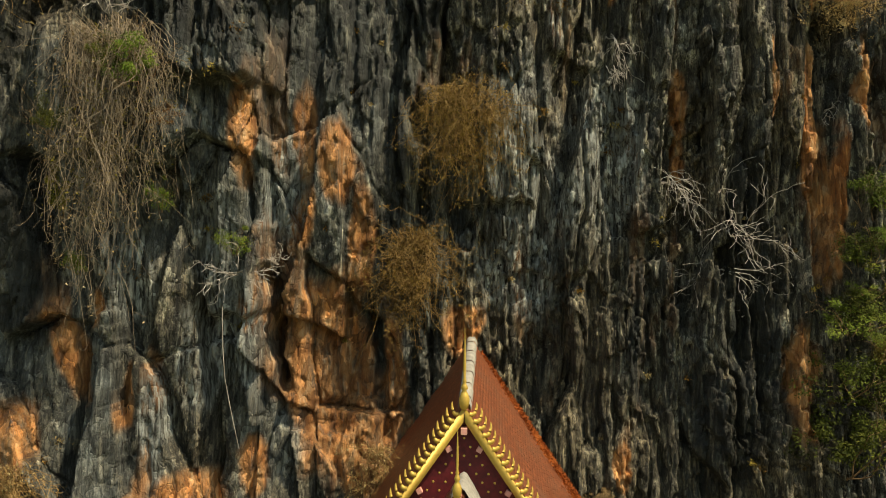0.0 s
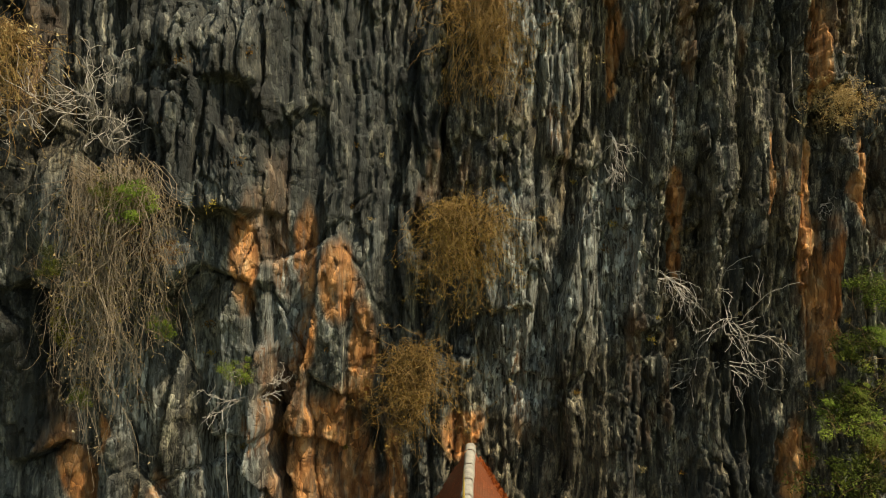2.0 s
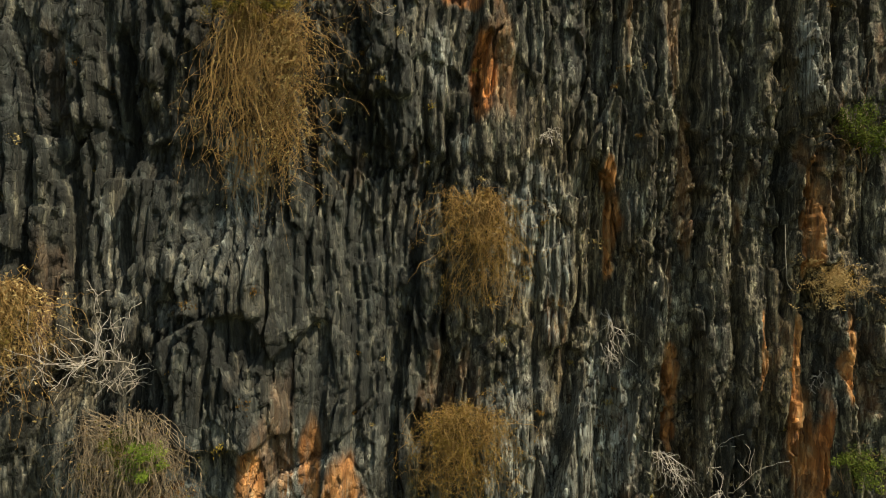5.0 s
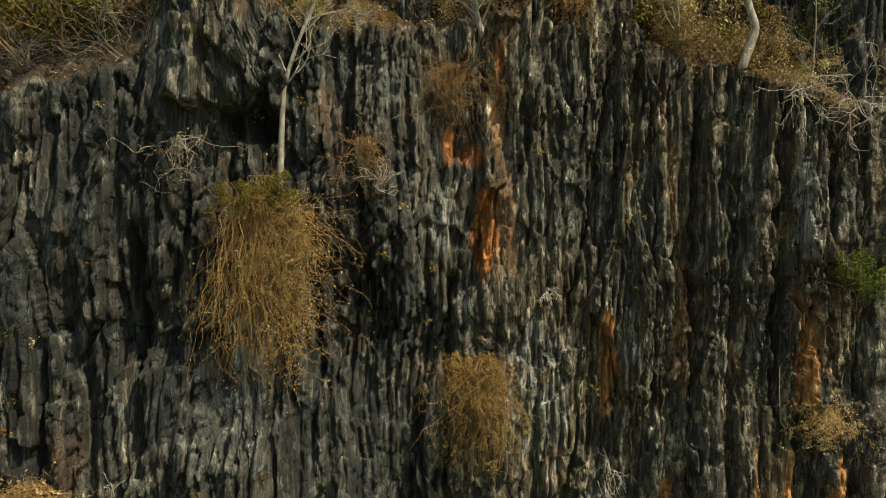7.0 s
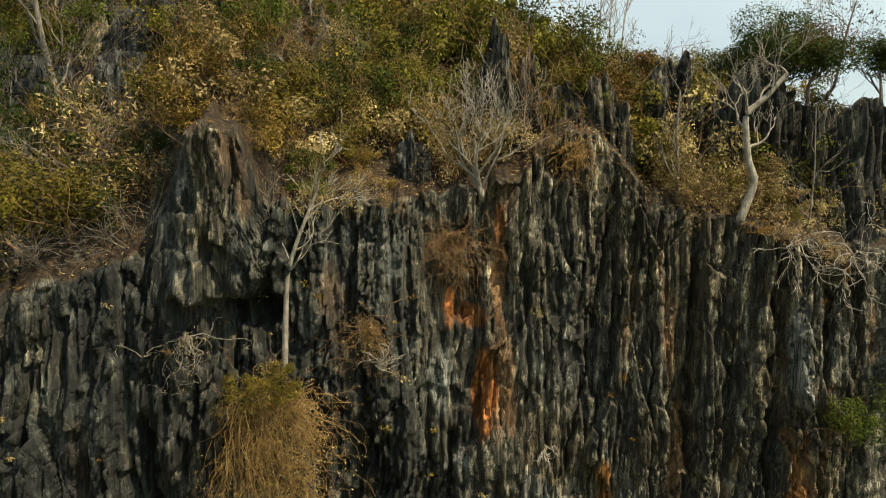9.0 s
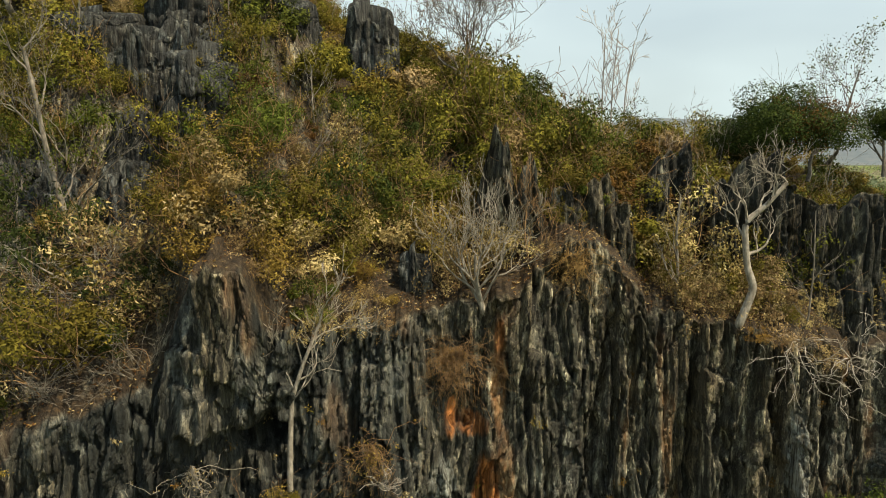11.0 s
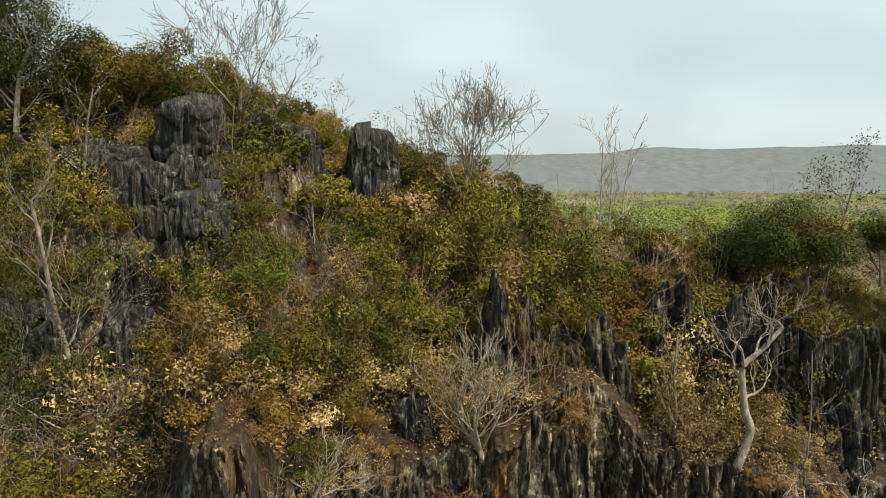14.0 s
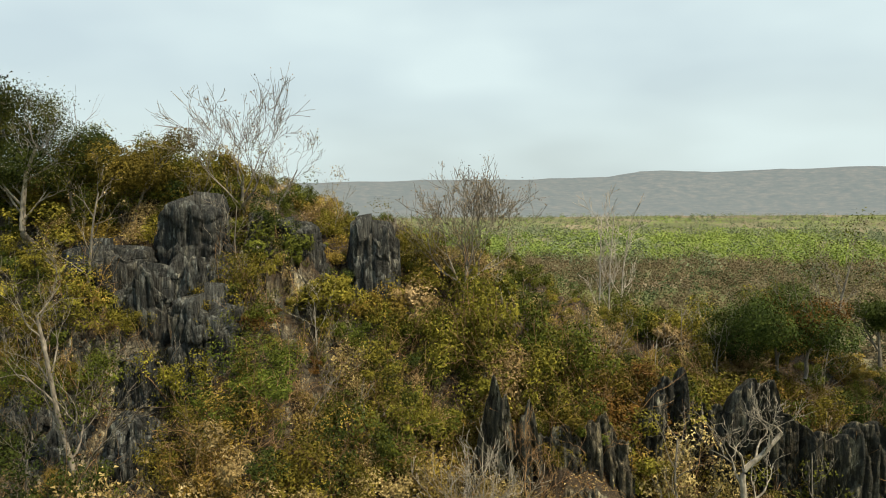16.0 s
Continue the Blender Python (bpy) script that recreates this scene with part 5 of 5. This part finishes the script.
tree((3.2, 28.2, 42.4), [(-0.2, 0, 1.2), (-0.1, 0, 2.4)], 0.05, 8, 100, M_BROWNVINE, "brown twiggy shrub tree among crags", "rust", 90, 0.07, 3, 1.1, 0.6, low=0.2)


def round_tree(x, y, z, w, h, seed, kind, label, count=7000, size=0.13):
    """A broad dense tree: lobes of leaves over a forked trunk."""
    rng = np.random.default_rng(seed)
    ob = root("tree", label, "tree", m=pose(x, y, z))
    paths, tips = grow((0, 0, -0.6), (0.05, 0, 1), h * 0.5, 0.14, rng, 3, 0.6, 3, 0.12, 0.05, 0.75)
    part("trunk", tubes("trunk", paths, 4), M_GREYWOOD, ob)
    pts, outs = [], []
    for _ in range(16):
        c = rng.normal(size=3) * np.array([w * 0.22, w * 0.18, h * 0.14]) + np.array([0, 0, h * 0.55])
        n = count // 16
        d = rng.normal(size=(n, 3))
        d /= np.linalg.norm(d, axis=1)[:, None]
        r = (0.14 + 0.1 * rng.random()) * w * (0.7 + 0.4 * rng.random(n))
        pts.append(c + d * r[:, None] * np.array([1, 1, 0.8]))
        outs.append(d * 0.6)
    part("crown", leaves("crown", np.concatenate(pts), size, rng, np.concatenate(outs)), LEAF[kind], ob)
    return ob


round_tree(18.2, 40.4, 44.8, 7.2, 6.2, 111, "dark", "broad dark green tree with browning top", 26000, 0.13)
round_tree(15.9, 40.9, 45.6, 3.8, 3.8, 112, "dark", "broad dark green tree on the ridge")
round_tree(19.4, 39.6, 45.8, 4.4, 4.8, 113, "rust", "rusty brown tree crown on the ridge", 6000)
round_tree(24.6, 41.6, 46.0, 3.4, 4.2, 114, "dark", "dark tree on the ridge")
round_tree(27.0, 41.6, 45.8, 3.4, 4.0, 115, "olive", "olive tree on the ridge")
round_tree(-19.6, 37.4, 54.0, 5.4, 6.2, 116, "dark", "dense dark green tree on the hilltop", 13000, 0.13)
round_tree(-16.6, 37.2, 54.0, 4.8, 5.6, 117, "olive", "dense olive tree on the hilltop", 13000, 0.13)
round_tree(-14.0, 38.6, 54.2, 3.2, 3.2, 118, "olive", "dense olive bush on the hilltop")
round_tree(-23.2, 37.4, 53.6, 6.2, 7.0, 119, "dark", "dense dark green tree on the hilltop", 13000, 0.13)
round_tree(11.6, 43.0, 45.8, 2.4, 3.0, 120, "green", "small green tree on the ridge", 2200)
round_tree(3.4, 41.6, 48.0, 3.0, 2.6, 121, "dark", "dark green bush on the ridge", 3000)
round_tree(-2.0, 40.6, 50.6, 3.2, 2.8, 122, "olive", "olive bush on the ridge", 3000)

# ---- the bushes of the slope ----
rng = np.random.default_rng(300)
KINDS = ("olive", "green", "gold", "tan", "brown", "bare", "dark", "rust")
spots = []
for gy_ in np.arange(23.0, 45.5, 1.02):
    for gx_ in np.arange(-30, 30.5, 1.4):
        x, y = gx_ + rng.uniform(-0.6, 0.6), gy_ + rng.uniform(-0.48, 0.48)
        ye = float(np.interp(x, U, YS))
        if y < ye + 0.35 or abs(x) > (y + 2.2) * 0.64:
            continue
        if any(abs(x - c[1]) < c[4] * 0.5 + 0.1 and c[2] - 1.0 < y < c[2] + 0.5 for c in CRAGS) or (-17.0 < x < -12.5 and 25.7 < y < 26.7):
            continue
        ty_ = tier_y(x)
        if ty_ - 0.8 < y < ty_ + 0.9 or (0 < y - ye and y < ty_ and rng.random() < 0.12):
            continue
        near = y - ye + (2.0 if x < -9.5 else 0)
        if y < ty_:
            near = 1.0
        v = float(perlin(np.array(x * 0.22), np.array(y * 0.22))) + rng.normal() * 0.35
        weights = np.array([0.36, 0.26, 0.09, 0.05, 0.06, 0.03, 0.14, 0.01])
        if v > 0.25:
            weights = np.array([0.38, 0.12, 0.20, 0.13, 0.08, 0.04, 0.04, 0.01])
        elif v < -0.2:
            weights = np.array([0.32, 0.36, 0.06, 0.05, 0.04, 0.03, 0.13, 0.01])
        if near < 2.6:
            weights = np.array([0.20, 0.12, 0.07, 0.24, 0.24, 0.06, 0.05, 0.02])
        kind = KINDS[rng.choice(8, p=weights / weights.sum())]
        if x < -9.5 and y - ye < 5:
            kind = ("olive", "brown", "bare", "dark", "green")[int(rng.integers(0, 5))]
        size = (0.6 + 1.6 * rng.random() ** 1.5) * (0.9 if near < 1.2 else 1.1 if near < 5 else 1.0) * (0.68 if y > 37 and -11 < x < 12 else 1.0) * (1.4 if 1 < x < 15 and 31 < y < 37 else 1.0) * (1.15 if x < -9.5 and y - ye < 6 else 1.0)
        spots.append((y - ye, x, y, kind, size, rng.random() * 6.28, rng.uniform(0, 0.35), int(rng.integers(0, 5)), rng.uniform(0.8, 1.25)))
spots.sort()
scrub = {}
for k, (_d, x, y, kind, size, turn, tip, variant, tall) in enumerate(spots):
    p = slope_point(x, y, -0.10)
    if k < 270:
        bush(kind, p, size, turn, tip, "on the rocky slope", variant, tall)
        continue
    kind = {"brown": "olive", "bare": "olive", "rust": "gold"}.get(kind, kind)
    src = SCRUB[variant]
    if variant not in scrub:
        co = np.empty(len(src.vertices) * 3, np.float32)
        src.vertices.foreach_get("co", co)
        scrub[variant] = co.reshape(-1, 3)
    m = np.array(Matrix.Translation(p) @ Matrix.Rotation(tip, 4, "X") @ Matrix.Rotation(turn, 4, "Z") @ Matrix.Diagonal((size, size, size * tall, 1)))
    scrub.setdefault(kind, []).append(scrub[variant] @ m[:3, :3].T + m[:3, 3])
for kind in KINDS:
    if kind in scrub:
        v = np.concatenate(scrub[kind])
        me = raw_mesh("scrub", v, np.arange(len(v)).reshape(-1, 3))
        me.materials.append(LEAF[kind])
        tagged(new("scrub", me), "dense " + WORDS[kind] + " scrub covering the upper slope", "scrub", kind="stuff")

# dead leaves on the ground near the edge
rng = np.random.default_rng(320)
rows_l = len(FACE) + rng.integers(0, 35, 26000)
cols_l = rng.integers(60, len(U) - 60, 26000)
lay = np.stack([SX[rows_l, cols_l], SY[rows_l, cols_l], SZ[rows_l, cols_l]], 1) + rng.normal(size=(26000, 3)) * np.array([0.05, 0.05, 0.03]) + np.array([0, 0, 0.04])
thick_l = fbm(lay[:, 0] * 0.6, lay[:, 1] * 0.6, 3) > -0.12
for k, kind in enumerate(("rust", "tan")):
    me = leaves("leaf_litter", lay[thick_l][k::2], 0.10, rng, np.array([0, -0.3, 0.8]), 0.6, 0.2, 0.9)
    me.materials.append(LEAF[kind])
    tagged(new("leaf_litter", me), "dead " + WORDS[kind] + " leaves on the ground by the edge", "leaf litter", kind="stuff")

# thin bare trees that stick out of the scrub
rng = np.random.default_rng(330)
for k in range(34):
    y = rng.uniform(27.5, 42)
    x = rng.uniform(-0.58, 0.58) * (y + 2)
    if y < float(np.interp(x, U, YS)) + 1.5:
        continue
    hgt = rng.uniform(1.8, 3.6)
    tree(slope_point(x, y), [(rng.normal() * 0.2, 0, hgt * 0.5), (rng.normal() * 0.4, 0, hgt)], 0.045, 5, 340 + k, M_PALEWOOD if k % 3 == 0 else M_GREYWOOD, "thin bare sapling among the scrub", depth=2, length=0.4 * hgt, spread=0.6, low=0.35)

# dry creepers that drape over the bushes
for k in range(110):
    y = rng.uniform(26.5, 42)
    x = rng.uniform(-0.6, 0.6) * (y + 2)
    if y < float(np.interp(x, U, YS)) + 1.2 or any(abs(x - c[1]) < c[4] * 0.5 + 0.3 and c[2] - 2.4 < y < c[2] + 0.5 for c in CRAGS):
        continue
    way, pts = np.array([rng.normal() * 0.7, -1.0]), []
    length, wide = rng.uniform(1.2, 3.2), rng.uniform(0.25, 0.6)
    for t in np.linspace(0, 1, 14):
        q = np.array([x, y]) + way * length * (t - 0.5)
        if q[1] < float(np.interp(q[0], U, YS)) + 0.3:
            continue
        g = slope_point(q[0], q[1], 1.15 + 0.35 * math.sin(t * 9 + k))
        pts.append((g.x, g.y, g.z))
    if len(pts) < 4:
        continue
    pts = np.array(pts)
    n = int(620 * length * wide * 2)
    at = pts[rng.integers(0, len(pts), n)] + rng.normal(size=(n, 3)) * np.array([wide * 0.5, 0.2, 0.22])
    base = Vector(pts[-1])
    ob = root("creeper", "dry creeper with pale tan leaves draped over bushes" if k % 3 else "olive creeper draped over bushes", "creeper", "creepers over the scrub", Matrix.Translation(base))
    part("stem", tubes("stem", [(pts - np.array(base), np.full(len(pts), 0.018))], 4), M_BROWNVINE, ob)
    part("foliage", leaves("foliage", at - np.array(base), 0.085, rng, droop=0.8), LEAF["tan" if k % 3 else "olive"], ob)

# ---- woods of the plain ----
rng = np.random.default_rng(400)


def far_wood(name, label, near, far_, count, size, kind, per, gaps=-0.06, leaf=0.34, side=1):
    d = np.sqrt(rng.uniform(near ** 2, far_ ** 2, count))
    a = np.radians(rng.uniform(-24, 36, count))
    x, y = d * np.sin(a), d * np.cos(a)
    keep = side * fbm(x * 0.004 + 20, y * 0.008, 3) + rng.normal(size=count) * 0.07 > gaps
    x, y = x[keep], y[keep]
    h = size * (0.6 + 1.3 * rng.random(len(x)) ** 2)
    o = rng.normal(size=(len(x), per, 3))
    o /= np.linalg.norm(o, axis=2)[:, :, None]
    o[:, :, 2] = np.abs(o[:, :, 2])
    p = np.stack([x, y, 0 * x], 1)[:, None] + o * h[:, None, None] * np.array([0.5, 0.5, 0.75]) + np.array([0, 0, 0.6])
    me = leaves(name, p.reshape(-1, 3), size * leaf, rng, o.reshape(-1, 3) * 0.9, slim=0.9)
    me.materials.append(LEAF[kind])
    tagged(new(name, me), label, "wood", kind="stuff")


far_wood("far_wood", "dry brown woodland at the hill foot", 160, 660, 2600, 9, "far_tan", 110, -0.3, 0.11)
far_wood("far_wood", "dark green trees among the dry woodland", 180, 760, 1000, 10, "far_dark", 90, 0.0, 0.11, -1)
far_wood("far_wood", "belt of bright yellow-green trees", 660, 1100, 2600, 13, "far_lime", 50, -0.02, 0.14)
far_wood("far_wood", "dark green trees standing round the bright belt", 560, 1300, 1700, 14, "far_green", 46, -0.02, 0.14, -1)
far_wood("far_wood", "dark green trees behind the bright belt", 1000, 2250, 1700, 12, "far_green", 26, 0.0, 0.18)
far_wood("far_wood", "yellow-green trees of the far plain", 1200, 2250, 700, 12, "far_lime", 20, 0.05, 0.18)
far_wood("far_wood", "dry trees of the plain, paled by painted haze", 1000, 2300, 1500, 11, "far_hazed", 22, -0.05, 0.18, -1)
